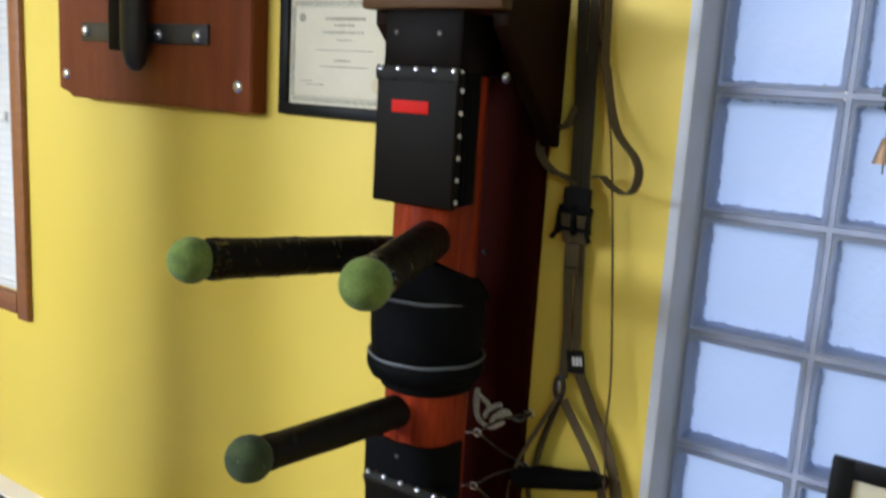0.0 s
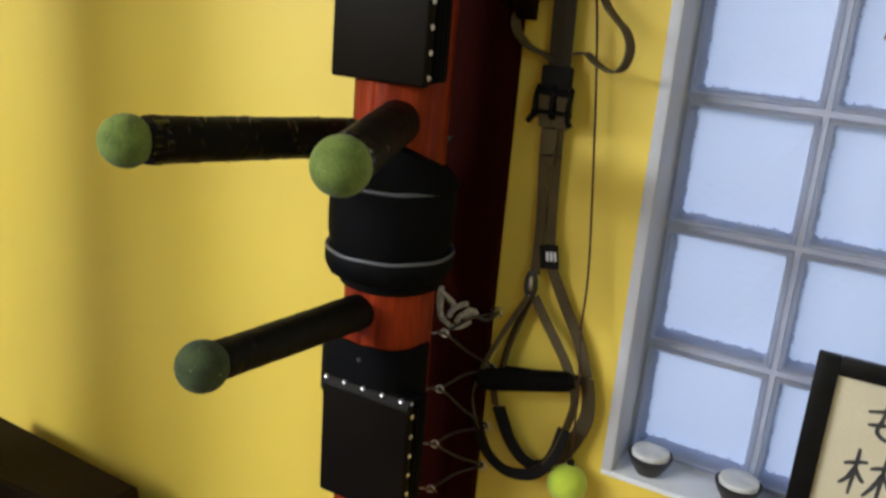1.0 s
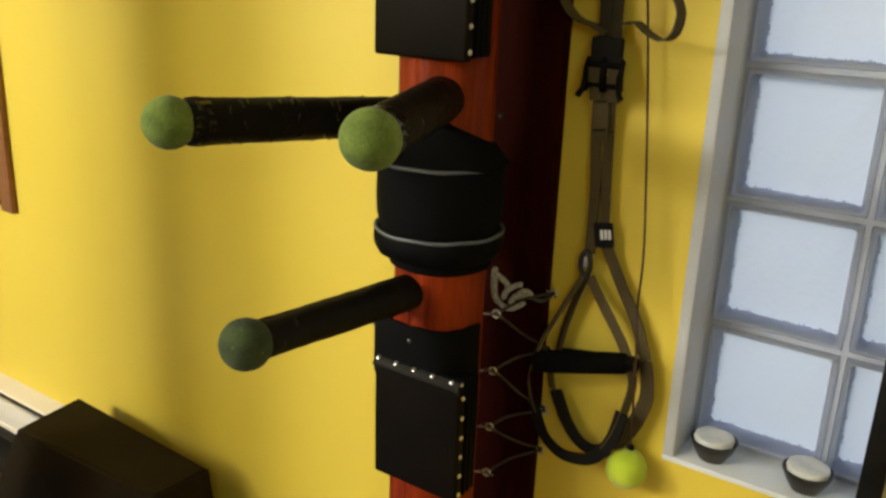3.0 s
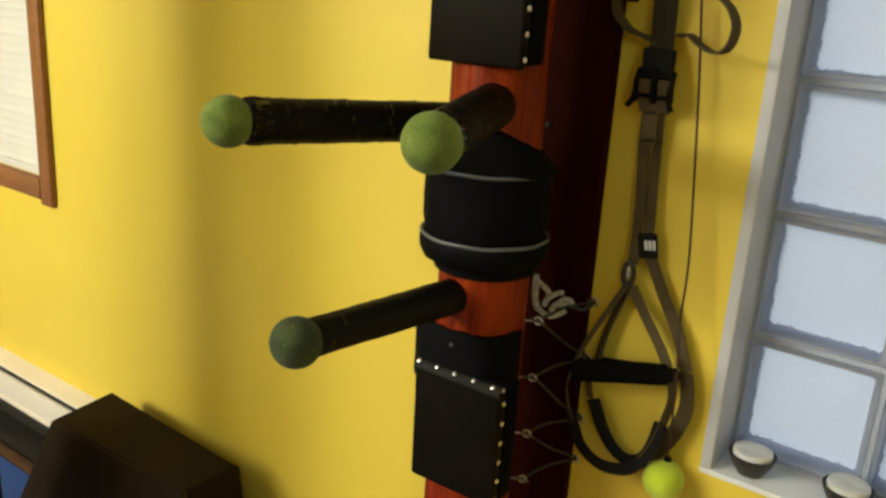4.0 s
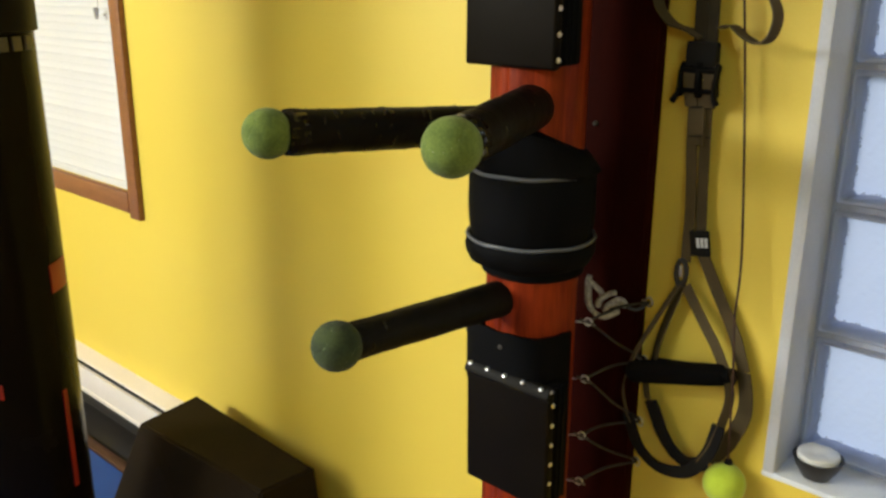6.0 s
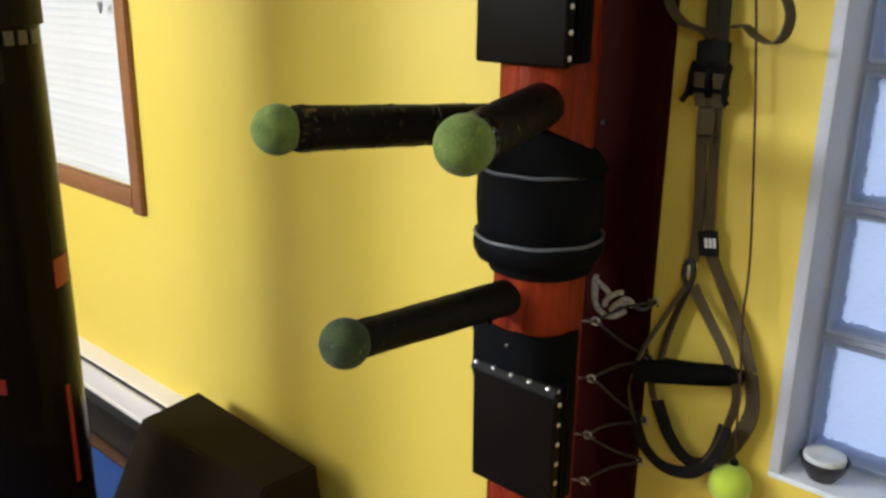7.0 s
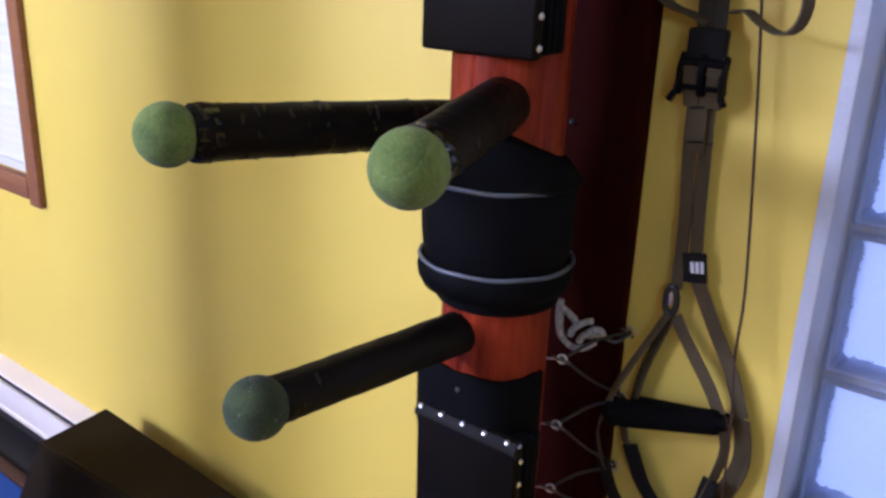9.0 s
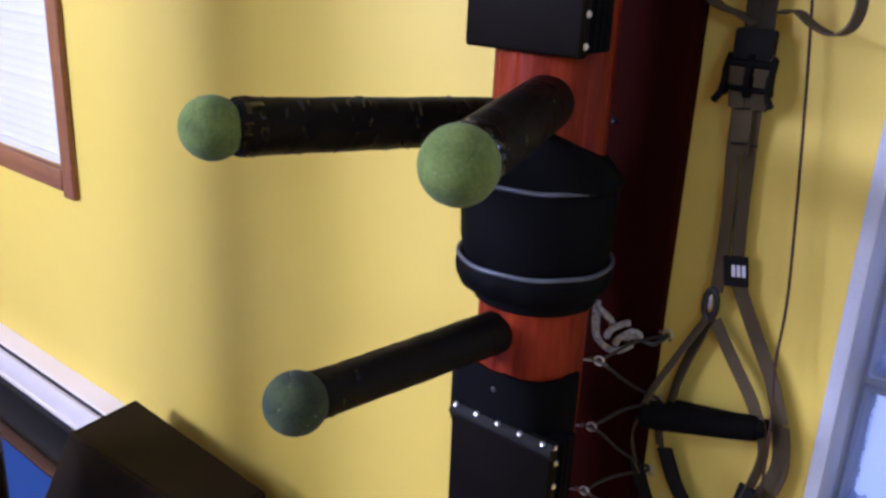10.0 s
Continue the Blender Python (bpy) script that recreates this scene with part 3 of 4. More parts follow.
bag_patch("grey_shape", -2, 12, 1.296, 1.352, dim_grey, 0.020, "large dim grey shape")
star = bmesh.new()
ring = []
for k in range(10):
    q = math.pi / 2 + math.pi * k / 5
    rr = 0.026 if k % 2 == 0 else 0.011
    a, z = radians(14) + rr * math.cos(q) / PBR, 1.505 + rr * math.sin(q)
    ring.append([star.verts.new((PBX + (PBR + e) * math.cos(a), PBY + (PBR + e) * math.sin(a), z)) for e in (0.0082, 0.0096)])
star.faces.new([q[1] for q in ring])
for p, q in zip(ring, ring[1:] + ring[:1]):
    star.faces.new((p[0], q[0], q[1], p[1]))
part("print_star", star, gold_print, bag, "dull gold printed star on the collar")
for k in range(4):
    a = radians(45 + 90 * k)
    p0 = Vector((PBX + 0.15 * math.cos(a), PBY + 0.15 * math.sin(a), 1.89))
    part("chain", sweep([p0, Vector((PBX, PBY, 2.10))], 0.006, 6), nickel, bag)
part("swivel", lathe([(0.012, 2.08), (0.02, 2.09), (0.02, 2.11), (0.012, 2.13)], (PBX, PBY, 0), 16), nickel, bag)

# ---- dark box by the heater ----
vault = thing("vault_box", (-1.73, 1.12, FLOOR), "dark brown vinyl covered box with sloping sides", "box")
tz = 0.412
lo = [(-2.086, 1.251), (-1.398, 1.231), (-1.403, 0.976), (-2.086, 0.988)]
hi = [(-1.990, 1.253), (-1.460, 1.233), (-1.469, 1.085), (-1.960, 1.064)]


def slab(k0, k1, proud):
    """A level slice of the sloping box between two heights, given as shares of its full height."""
    bm = bmesh.new()
    rings = []
    for k in (k0, k1):
        ring = []
        for (x0, y0), (x1, y1) in zip(lo, hi):
            x, y = x0 + (x1 - x0) * k, y0 + (y1 - y0) * k
            ring.append(bm.verts.new((x + math.copysign(proud, x + 1.73), y + (0 if y > 1.15 else -proud), FLOOR + (tz - FLOOR) * k)))
        rings.append(ring)
    bm.faces.new(rings[0])
    bm.faces.new(rings[1])
    for k in range(4):
        bm.faces.new((rings[0][k], rings[0][(k + 1) % 4], rings[1][(k + 1) % 4], rings[1][k]))
    joint = 0.972 * (tz - FLOOR) + FLOOR
    soft = [e for e in bm.edges if not all(abs(v.co.z - joint) < 0.001 for v in e.verts)]
    bmesh.ops.bevel(bm, geom=soft, offset=0.006, segments=3, affect="EDGES")
    return bm


part("body", slab(0.0, 0.972, 0.0), box_black, vault)
part("top_cover", slab(0.9721, 1.0, 0.0), box_black, vault, "padded vinyl top")

# ---- framed certificate ----
cert = thing("framed_certificate", (-1.18, WALL, 1.503), "cream certificate in a thin black frame on the wall", "certificate")
CX0, CX1, CZ0, CZ1 = -1.325, -0.981, 1.502, 1.761
cy0, cy1 = WALL - 0.018, WALL
fw = 0.024
part("frame_rail", box((CX0, cy0, CZ0), (CX1, cy1, CZ0 + fw), 0.003), frame_black, cert)
part("frame_rail", box((CX0, cy0, CZ1 - fw), (CX1, cy1, CZ1), 0.003), frame_black, cert)
part("frame_stile", box((CX0, cy0 + 0.001, CZ0 + fw), (CX0 + fw, cy1, CZ1 - fw), 0.002), frame_black, cert)
part("frame_stile", box((CX1 - fw, cy0 + 0.001, CZ0 + fw), (CX1, cy1, CZ1 - fw), 0.002), frame_black, cert)
sheet = part("sheet", box((CX0 + fw, WALL - 0.008, CZ0 + fw), (CX1 - fw, WALL - 0.004, CZ1 - fw)), paper, cert)
mx = (CX0 + CX1) / 2


def ink_bar(parent, x0, x1, z0, z1, mat, y=WALL - 0.0084, name="ink_bar"):
    part(name, box((x0, y, z0), (x1, y + 0.0008, z1)), mat, parent)


IH = CZ1 - CZ0 - 2 * fw                          # height of the bare sheet
for share, w, h, mat in ((0.190, 0.105, 0.0060, ink_grey), (0.250, 0.055, 0.0040, ink), (0.315, 0.115, 0.0045, ink), (0.385, 0.040, 0.0025, ink_grey), (0.480, 0.150, 0.0018, ink_grey), (0.575, 0.052, 0.0040, ink), (0.632, 0.130, 0.0024, ink_grey)):
    zz = CZ1 - fw - share * IH
    if mat is ink:
        for q in range(int(w / 0.009)):
            ww = 0.0055 + 0.002 * ((q * 7) % 3) / 2
            ink_bar(cert, mx - w / 2 + q * 0.009, mx - w / 2 + q * 0.009 + ww, zz - h / 2, zz + h / 2, ink_grey)
    else:
        ink_bar(cert, mx - w / 2, mx + w / 2, zz - h / 2, zz + h / 2, ink_grey)
for x, w in ((CX0 + 0.055, 0.034), (CX0 + 0.070, 0.050)):
    ink_bar(cert, x, x + w, CZ0 + fw + 0.046 - (w - 0.034) * 0.4, CZ0 + fw + 0.048 - (w - 0.034) * 0.4, ink_grey)
part("seal", lathe([(0.015, 0), (0.015, 0.0006)], (CX1 - 0.085, WALL - 0.0078, CZ0 + fw + 0.045), 24, axis=(0, -1, 0)), seal_gold, cert, "pale gold seal")
b0 = fw + 0.010
for zz in (CZ0 + b0, CZ1 - b0):
    ink_bar(cert, CX0 + b0, CX1 - b0, zz - 0.0050, zz + 0.0050, border_ink)
    ink_bar(cert, CX0 + b0 + 0.008, CX1 - b0 - 0.008, zz - 0.0075 * (1 if zz > 1.6 else -1) - 0.0006, zz - 0.0075 * (1 if zz > 1.6 else -1) + 0.0006, ink_grey)
for x in (CX0 + b0, CX1 - b0):
    ink_bar(cert, x - 0.0045, x + 0.0045, CZ0 + b0 + 0.0055, CZ1 - b0 - 0.0055, border_ink)
for x in (CX0 + 0.058, CX1 - 0.058):
    part("seal", lathe([(0.009, 0), (0.009, 0.0006)], (x, WALL - 0.0078, CZ1 - 0.062), 20, axis=(0, -1, 0)), ink_grey, cert)

# ---- mounting board of the training dummy ----
mb = thing("dummy_mount", (-0.775, WALL, FLOOR), "dark mahogany stained mounting plank with a wooden bracket", "dummy mount")
MX0, MX1, MY = -0.917, -0.683, 1.298
part("plank", box((MX0, MY, FLOOR - 0.02), (MX1, WALL, 2.15), 0.004), dark_board, mb)
# bracket that holds the top of the trunk
part("bracket_front", box((-0.906, 1.074, 1.692), (-0.646, 1.104, 1.729), 0.004), bracket_wood, mb)


def side_plate(x0, x1):
    bm = bmesh.new()
    o = [(1.1045, 1.6705), (1.1045, 1.727), (MY, 1.738), (MY, 1.49), (1.283, 1.49)]
    a = [bm.verts.new((x0, y, z)) for y, z in o]
    b = [bm.verts.new((x1, y, z)) for y, z in o]
    bm.faces.new(a)
    bm.faces.new(b[::-1])
    for k in range(len(o)):
        bm.faces.new((a[k], a[(k + 1) % len(o)], b[(k + 1) % len(o)], b[k]))
    bmesh.ops.bevel(bm, geom=list(bm.edges), offset=0.002, segments=1, affect="EDGES")
    return bm


part("bracket_side", side_plate(-0.680, -0.652), shaded_side_wood, mb)
part("bracket_side", side_plate(-0.901, -0.873), shaded_side_wood, mb)
bolt(mb, -0.764, MY, 1.599, 0.009, "screw")
bolt(mb, -0.783, MY, 1.291, 0.0045, "screw", black_metal)

# ---- training dummy ----
CX, CY, TR = -0.777, 1.147, 0.0708
dm = thing("training_dummy", (CX, CY, 0.15), "wooden martial arts training dummy with taped arms and black pads", "training dummy")
dm.location = (CX - 0.008, CY - 0.005, 0.147)
bm = bmesh.new()
prof = []
for k in range(120):
    a = radians(3 * k)
    groove = sum(math.exp(-(((math.degrees(a) - g + 180) % 360 - 180) / 1.5) ** 2) for g in (-121, -93, 60, 150))
    prof.append((a, TR - 0.0025 * groove + 0.0006 * noise.noise((math.cos(a) * 3, math.sin(a) * 3, 0))))
zs = [0.15, 0.16, 0.6, 1.0, 1.4, 1.675, 1.685]
rings = [[bm.verts.new((CX + (r - (0.006 if i in (0, 6) else 0)) * math.cos(a), CY + (r - (0.006 if i in (0, 6) else 0)) * math.sin(a), z)) for a, r in prof] for i, z in enumerate(zs)]
n = len(prof)
for a, b in zip(rings, rings[1:]):
    for j in range(n):
        bm.faces.new((a[j], a[(j + 1) % n], b[(j + 1) % n], b[j]))
bm.faces.new(rings[0][::-1])
bm.faces.new(rings[-1])
part("trunk", bm, trunk_wood, dm)


def ball_bm(c, r, turn):
    """A ball with the curved seam of a tennis ball pressed into its felt."""
    bm = bmesh.new()
    bmesh.ops.create_icosphere(bm, subdivisions=6, radius=1.0)
    t = np.linspace(0, 2 * np.pi, 240, endpoint=False)
    seam = np.stack([0.75 * np.cos(t) + 0.25 * np.cos(3 * t), 0.75 * np.sin(t) - 0.25 * np.sin(3 * t), 0.866 * np.sin(2 * t)], 1)
    seam /= np.linalg.norm(seam, axis=1)[:, None]
    vs = np.array([v.co for v in bm.verts])
    near = np.arccos(np.clip((vs @ seam.T).max(1), -1, 1))
    for v, d in zip(bm.verts, near):
        k = 1.0 - 0.018 * math.exp(-((d / 0.05) ** 2)) + 0.006 * noise.noise(v.co * 4.0) + 0.004 * noise.noise(v.co * 17)
        v.co *= k
    for f in bm.faces:
        if sum(near[v.index] for v in f.verts) < 0.050:
            f.material_index = 1
    bmesh.ops.transform(bm, matrix=Matrix.Translation(c) @ Euler([radians(a) for a in turn]).to_matrix().to_4x4() @ Matrix.Scale(r, 4), verts=bm.verts)
    return bm


def tape_folds(seed, count, length):
    """Short sharp folds that run round the wound tape: place along the arm, angle, reach, width and height."""
    rng = random.Random(seed)
    folds = []
    for k in range(count):
        s = length * (1 - rng.random() ** 1.3 * 0.95)
        folds.append((s, rng.uniform(0, 2 * math.pi), rng.uniform(0.10, 0.34), rng.uniform(0.0011, 0.0018), rng.uniform(0.0008, 0.0017), rng.uniform(-0.004, 0.004)))
    return folds


def tape_relief(a, s, seed, folds):
    """Height of the wound tape at an angle and a distance: shallow waves, the steps of the winding and the folds; and the folds alone."""
    c, d = math.cos(a), math.sin(a)
    h = 0.0006 * noise.noise((c * 2.2, d * 2.2, s * 18 + seed)) + 0.00035 * ((s * 27 + a / 6.283) % 1.0)
    sharp = 0.0
    for s0, a0, reach, width, high, slant in folds:
        if abs(s - s0) < 0.010:
            da = (a - a0 + math.pi) % (2 * math.pi) - math.pi
            if abs(da) < reach:
                sharp = max(sharp, high * math.exp(-((s - s0 - slant * da / reach) / width) ** 2) * (1 - (da / reach) ** 2))
    return h + sharp, sharp


def add_arm(tip, root, r0, r1, turn, name, label, felt, skin, folded):
    """A taped arm from the trunk to the ball at its tip."""
    tip, root = Vector(tip), Vector(root)
    d = (tip - root).normalized()
    ln = (tip - root).length - 0.029
    bm = bmesh.new()
    u, v = frame_of(d)
    rings, seg, ns = [], 240, 60
    folds = tape_folds(name + str(tip.x), folded, ln)
    sharp = {}
    for i in range(seg + 1):
        s = i / seg
        r = r0 + (r1 - r0) * s
        r += 0.0005 * noise.noise((i * 0.06, 1.7, r0 * 50))
        c = root + d * (ln * s)
        ring = []
        for k in range(ns):
            a = 2 * math.pi * k / ns
            h, f = tape_relief(a, ln * s, tip.x * 9, folds)
            ring.append(bm.verts.new(c + (u * math.cos(a) + v * math.sin(a)) * (r + h)))
            sharp[ring[-1]] = f
        rings.append(ring)
    for a, b in zip(rings, rings[1:]):
        for j in range(ns):
            q = (a[j], a[(j + 1) % ns], b[(j + 1) % ns], b[j])
            bm.faces.new(q).material_index = 1 if sharp[q[0]] + sharp[q[1]] - sharp[q[2]] - sharp[q[3]] > 0.00022 else 0
    bm.faces.new(rings[0][::-1])
    bm.faces.new(rings[-1])
    arm = part(name, bm, [skin, tape_shine], dm, label)
    # the crumpled end of the winding, folded in towards the ball
    bm = bmesh.new()
    rings = []
    n = 72
    for q, (s, rr) in enumerate(((-0.020, -0.0004), (-0.018, 0.0005), (-0.010, 0.0008), (-0.003, 0.0010), (0.003, 0.0009), (0.0075, -0.0004), (0.0095, -0.0040), (0.0085, -0.0080))):
        ring = []
        for k in range(n):
            a = 2 * math.pi * k / n
            e = (math.cos(a) * 4.5, math.sin(a) * 4.5, tip.x * 7 + q * 0.55)
            w = (0.0010 if q < 2 else 0.0022) * noise.noise(e) + 0.0010 * noise.noise((e[0] * 2.3, e[1] * 2.3, e[2]))
            c = root + d * (ln - 0.001 + s + (0.0022 * noise.noise((e[1], e[0], 3.0)) if q > 2 else 0))
            ring.append(bm.verts.new(c + (u * math.cos(a) + v * math.sin(a)) * (r1 + rr + w)))
        rings.append(ring)
    for a, b in zip(rings, rings[1:]):
        for j in range(n):
            f = bm.faces.new((a[j], a[(j + 1) % n], b[(j + 1) % n], b[j]))
            f.material_index = 1 if folded > 5 and noise.noise(f.calc_center_median() * 160) > 0.12 else 0
    part("tape_collar", bm, [skin, tape_shine], arm, "crumpled end of the black tape")
    part("tennis_ball", ball_bm(tip, 0.0331, turn), [felt, seam_white], arm, "worn green tennis ball on the arm's end")
    return arm


BALL_L, BALL_R, BALL_LOW = (-0.936, 0.779, 1.322), (-0.624, 0.786, 1.343), (-0.806, 0.773, 1.066)
add_arm(BALL_L, (-0.840, 1.105, 1.307), 0.0285, 0.0298, (20, 30, 10), "upper_arm", "upper arm wrapped in glossy black tape", felt_green, tape, 85)
add_arm(BALL_R, (-0.752, 1.10, 1.343), 0.0325, 0.0292, (317.5, 226.4, 169.5), "upper_arm", "upper arm wrapped in glossy black tape", felt_green, tape, 10)
add_arm(BALL_LOW, (-0.786, 1.085, 1.052), 0.0275, 0.0245, (60, 80, 20), "lower_arm", "lower arm wrapped in dull black tape", felt_dark, tape_dull, 4)


def pad_box(name, z0, z1, front, back, half, shift, lean, label):
    """A stiff vinyl pad strapped to the trunk's front, open at the sides with riveted edges."""
    m = Matrix.Translation((CX + shift, CY, 0))
    bm = bmesh.new()
    vs = add_box(bm, (-half, -front, z0), (half, -front + 0.016, z1), 0.0045, seg=3)
    for v in bm.verts:
        k = (v.co.z - z0) / (z1 - z0)
        v.co.y += lean * (k - 0.5)
        if v.co.y < -front + 0.01:
            v.co.y += 0.0015 * noise.noise((v.co.x * 30, v.co.z * 20, 3.1))
    bmesh.ops.transform(bm, matrix=m, verts=bm.verts)
    pad = part(name, bm, leather, dm, label)
    for sx in (-1, 1):
        x0, x1 = sorted((sx * (half - 0.026), sx * (half - 0.003)))
        bm = box((x0, -front + 0.0165, z0 + 0.004), (x1, back, z1 - 0.004), 0.004)
        bmesh.ops.transform(bm, matrix=m, verts=bm.verts)
        part("pad_side", bm, neoprene, pad, "folded vinyl side of the pad")
    for k in range(3):
        y = -front + 0.024 + 0.013 * k
        bm = box((half - 0.008, y, z0 + 0.005), (half + 0.0005 - 0.0012 * k, y + 0.006, z1 - 0.004), 0.0015)
        bmesh.ops.transform(bm, matrix=m, verts=bm.verts)
        part("pad_fold", bm, neoprene, pad)
    return pad, m


def rivets(pad, m, places, axis):
    for x, y, z in places:
        p = m @ Vector((x, y, z))
        d = m.to_3x3() @ Vector(axis)
        part("rivet", lathe([(0.0042, 0.0), (0.0038, 0.0015), (0.0020, 0.0026)], p, 10, axis=d), nickel, pad)


# upper pad
up, mu = pad_box("upper_pad", 1.399, 1.608, 0.088, -0.020, 0.077, 0.010, 0.0, "stiff black vinyl pad with nickel rivets and a red label")
rivets(up, mu, [(0.0765, -0.079, 1.412 + 0.033 * k) for k in range(6)], (1, -0.35, 0))
rivets(up, mu, [(-0.068 + 0.034 * k, -0.0895, 1.605) for k in range(5)] + [(0.0765, -0.082, 1.604)], (0, -0.85, 0.5))
bm = bmesh.new()
cols = []
for k in range(49):
    x = -0.0765 + 0.153 * k / 48
    low = 1.590 - 0.004 * abs(math.sin(math.pi * (x + 0.068) / 0.034)) + 0.001 * noise.noise((x * 90, 0, 0))
    cols.append([bm.verts.new((x, y, z)) for y, z in ((-0.0872, low), (-0.0896, low + 0.001), (-0.0906 - 0.0012 * abs(math.sin(math.pi * (x + 0.068) / 0.034)), 1.599), (-0.0890, 1.608), (-0.0865, 1.6095))])
for p, q in zip(cols, cols[1:]):
    for j in range(4):
        bm.faces.new((p[j], p[j + 1], q[j + 1], q[j]))
bmesh.ops.transform(bm, matrix=mu, verts=bm.verts)
part("pad_flap", bm, hem_vinyl, up, "scalloped folded vinyl flap")
bm = box((-0.044, -0.0895, 1.539), (0.025, -0.0875, 1.558), 0.0005)
bmesh.ops.transform(bm, matrix=mu, verts=bm.verts)
part("label", bm, red_vinyl, up, "small plain red label")
wr = part("wrap", box((CX - 0.062, CY - 0.083, 1.600), (CX + 0.086, CY + 0.040, 1.6935), 0.010), shiny_wrap, dm, "shiny black vinyl wrap round the trunk's top")
for x in (-0.035, 0.045):
    part("rivet", lathe([(0.0046, 0.0), (0.0042, 0.0016), (0.0022, 0.0028)], (CX + x, CY - 0.083, 1.658), 10, axis=(0, -1, 0)), dull_steel, wr)

fx = part("top_bolt", lathe([(0.024, 1.684), (0.024, 1.700), (0.0115, 1.701), (0.0115, 1.716), (0.018, 1.717), (0.018, 1.733), (0.0085, 1.735), (0.0085, 1.775), (0.007, 1.777)], (CX, CY, 0), 20), nickel, dm, "steel bolt with a nut on the trunk's top")
part("washer", lathe([(0.010, 1.737), (0.0165, 1.737), (0.0165, 1.744), (0.010, 1.744)], (CX, CY, 0), 20), dull_steel, fx)

# lower pad
lp, ml = pad_box("lower_pad", 0.729, 0.935, 0.0755, -0.022, 0.080, 0.015, -0.004, "stiff black vinyl pad with nickel rivets")
rivets(lp, ml, [(0.0795, -0.066, 0.743 + 0.033 * k) for k in range(6)], (1, -0.35, 0))
rivets(lp, ml, [(-0.072 + 0.0345 * k, -0.0770, 0.9345) for k in range(5)] + [(0.079, -0.071, 0.932)], (0, -0.6, 0.8))
bm = bmesh.new()
prof = [(-0.064, 0.936), (-0.0745, 0.937), (-0.0770, 0.9345), (-0.0815, 0.9265), (-0.0820, 0.9230), (-0.0745, 0.914)]
ends = [[bm.verts.new((x, y, z)) for y, z in prof] for x in (-0.0798, -0.03, 0.03, 0.0798)]
for p, q in zip(ends, ends[1:]):
    for k in range(6):
        bm.faces.new((p[k], p[(k + 1) % 6], q[(k + 1) % 6], q[k]))
bm.faces.new(ends[0])
bm.faces.new(ends[-1][::-1])
bmesh.ops.transform(bm, matrix=ml, verts=bm.verts)
part("pad_hem", bm, hem_vinyl, lp, "glossy folded hem")


def soft_square(a):
    """Radius of the cloth wrap at an angle: a rounded square about the trunk."""
    return 0.0755 / (abs(math.cos(a)) ** 3.2 + abs(math.sin(a)) ** 3.2) ** (1 / 3.2)


def wrap_place(a, z, k=1.0):
    """A place on the cloth wrap, which stands off further on the trunk's far side."""
    c = math.cos(a)
    return (CX + k * soft_square(a) * c * (1.28 if c < 0 else 1.0), CY + k * soft_square(a) * math.sin(a), z)


bm = bmesh.new()
rows = []
for k in range(31):
    a = radians(-205 + 209 * k / 30)
    q = []
    for r, z in ((0.92, 0.90), (1.0, 0.90), (1.0, 0.998), (0.985, 1.002), (0.92, 1.002)):
        dz = 0.004 * noise.noise((k * 0.35, 2.0, 1.0)) if z > 0.9 else 0
        q.append(bm.verts.new(wrap_place(a, z + dz, r)))
    rows.append(q)
for a, b in zip(rows, rows[1:]):
    for j in range(5):
        bm.faces.new((a[j], a[(j + 1) % 5], b[(j + 1) % 5], b[j]))
bm.faces.new(rows[0])
bm.faces.new(rows[-1][::-1])
wr = part("wrap", bm, neoprene, dm, "dark cloth wrap under the lower arm")
for a in (-140, -90):
    p = wrap_place(radians(a), 0.978)
    part("rivet", lathe([(0.004, 0.0), (0.0034, 0.0014), (0.002, 0.002)], p, 10, axis=(math.cos(radians(a)), math.sin(radians(a)), 0)), dull_steel, wr)

# weight belt round the middle
BR, BX, BYC = 0.0955, -0.775, 1.137


def belt_shape(profile, tilt, name, mat, label, n=56, flare=0.0):
    bm = bmesh.new()
    rings = []
    for r, z in profile:
        ring = []
        for k in range(n):
            a = 2 * math.pi * k / n
            rr = r + 0.0022 * noise.noise((math.cos(a) * 2, math.sin(a) * 2, z * 16)) + 0.002 * noise.noise((math.cos(a) * 5, math.sin(a) * 5, z * 30))
            rr += flare * max(0.0, math.cos(a - 0.3)) ** 2 * max(0.0, 1 - max(0.0, z - 1.256) / 0.045)
            ring.append(bm.verts.new((BX + rr * math.cos(a), BYC + rr * math.sin(a), z - tilt * math.cos(a - 0.85) * max(0.0, (z - 1.245) / 0.05))))
        rings.append(ring)
    for a, b in zip(rings, rings[1:]):
        for j in range(n):
            bm.faces.new((a[j], a[(j + 1) % n], b[(j + 1) % n], b[j]))
    bm.faces.new(rings[0][::-1])
    bm.faces.new(rings[-1])
    return part(name, bm, mat, belt, label)


belt = part("waist_pad", lathe([(TR + 0.002, 1.086), (TR + 0.008, 1.089), (TR + 0.011, 1.108), (TR + 0.010, 1.13)], (CX, CY, 0), 48), neoprene, dm, "thick black neoprene pad with grey piping round the trunk")
belt_shape([(0.080, 1.104), (0.092, 1.110), (BR + 0.003, 1.124), (BR + 0.004, 1.135), (BR + 0.001, 1.143), (0.092, 1.147)], 0.0, "lower_roll", neoprene, "")
belt_shape([(0.090, 1.142), (BR - 0.004, 1.150), (BR, 1.168), (BR + 0.001, 1.20), (BR - 0.001, 1.234), (BR - 0.004, 1.246), (0.088, 1.249)], 0.0, "middle_roll", neoprene, "")
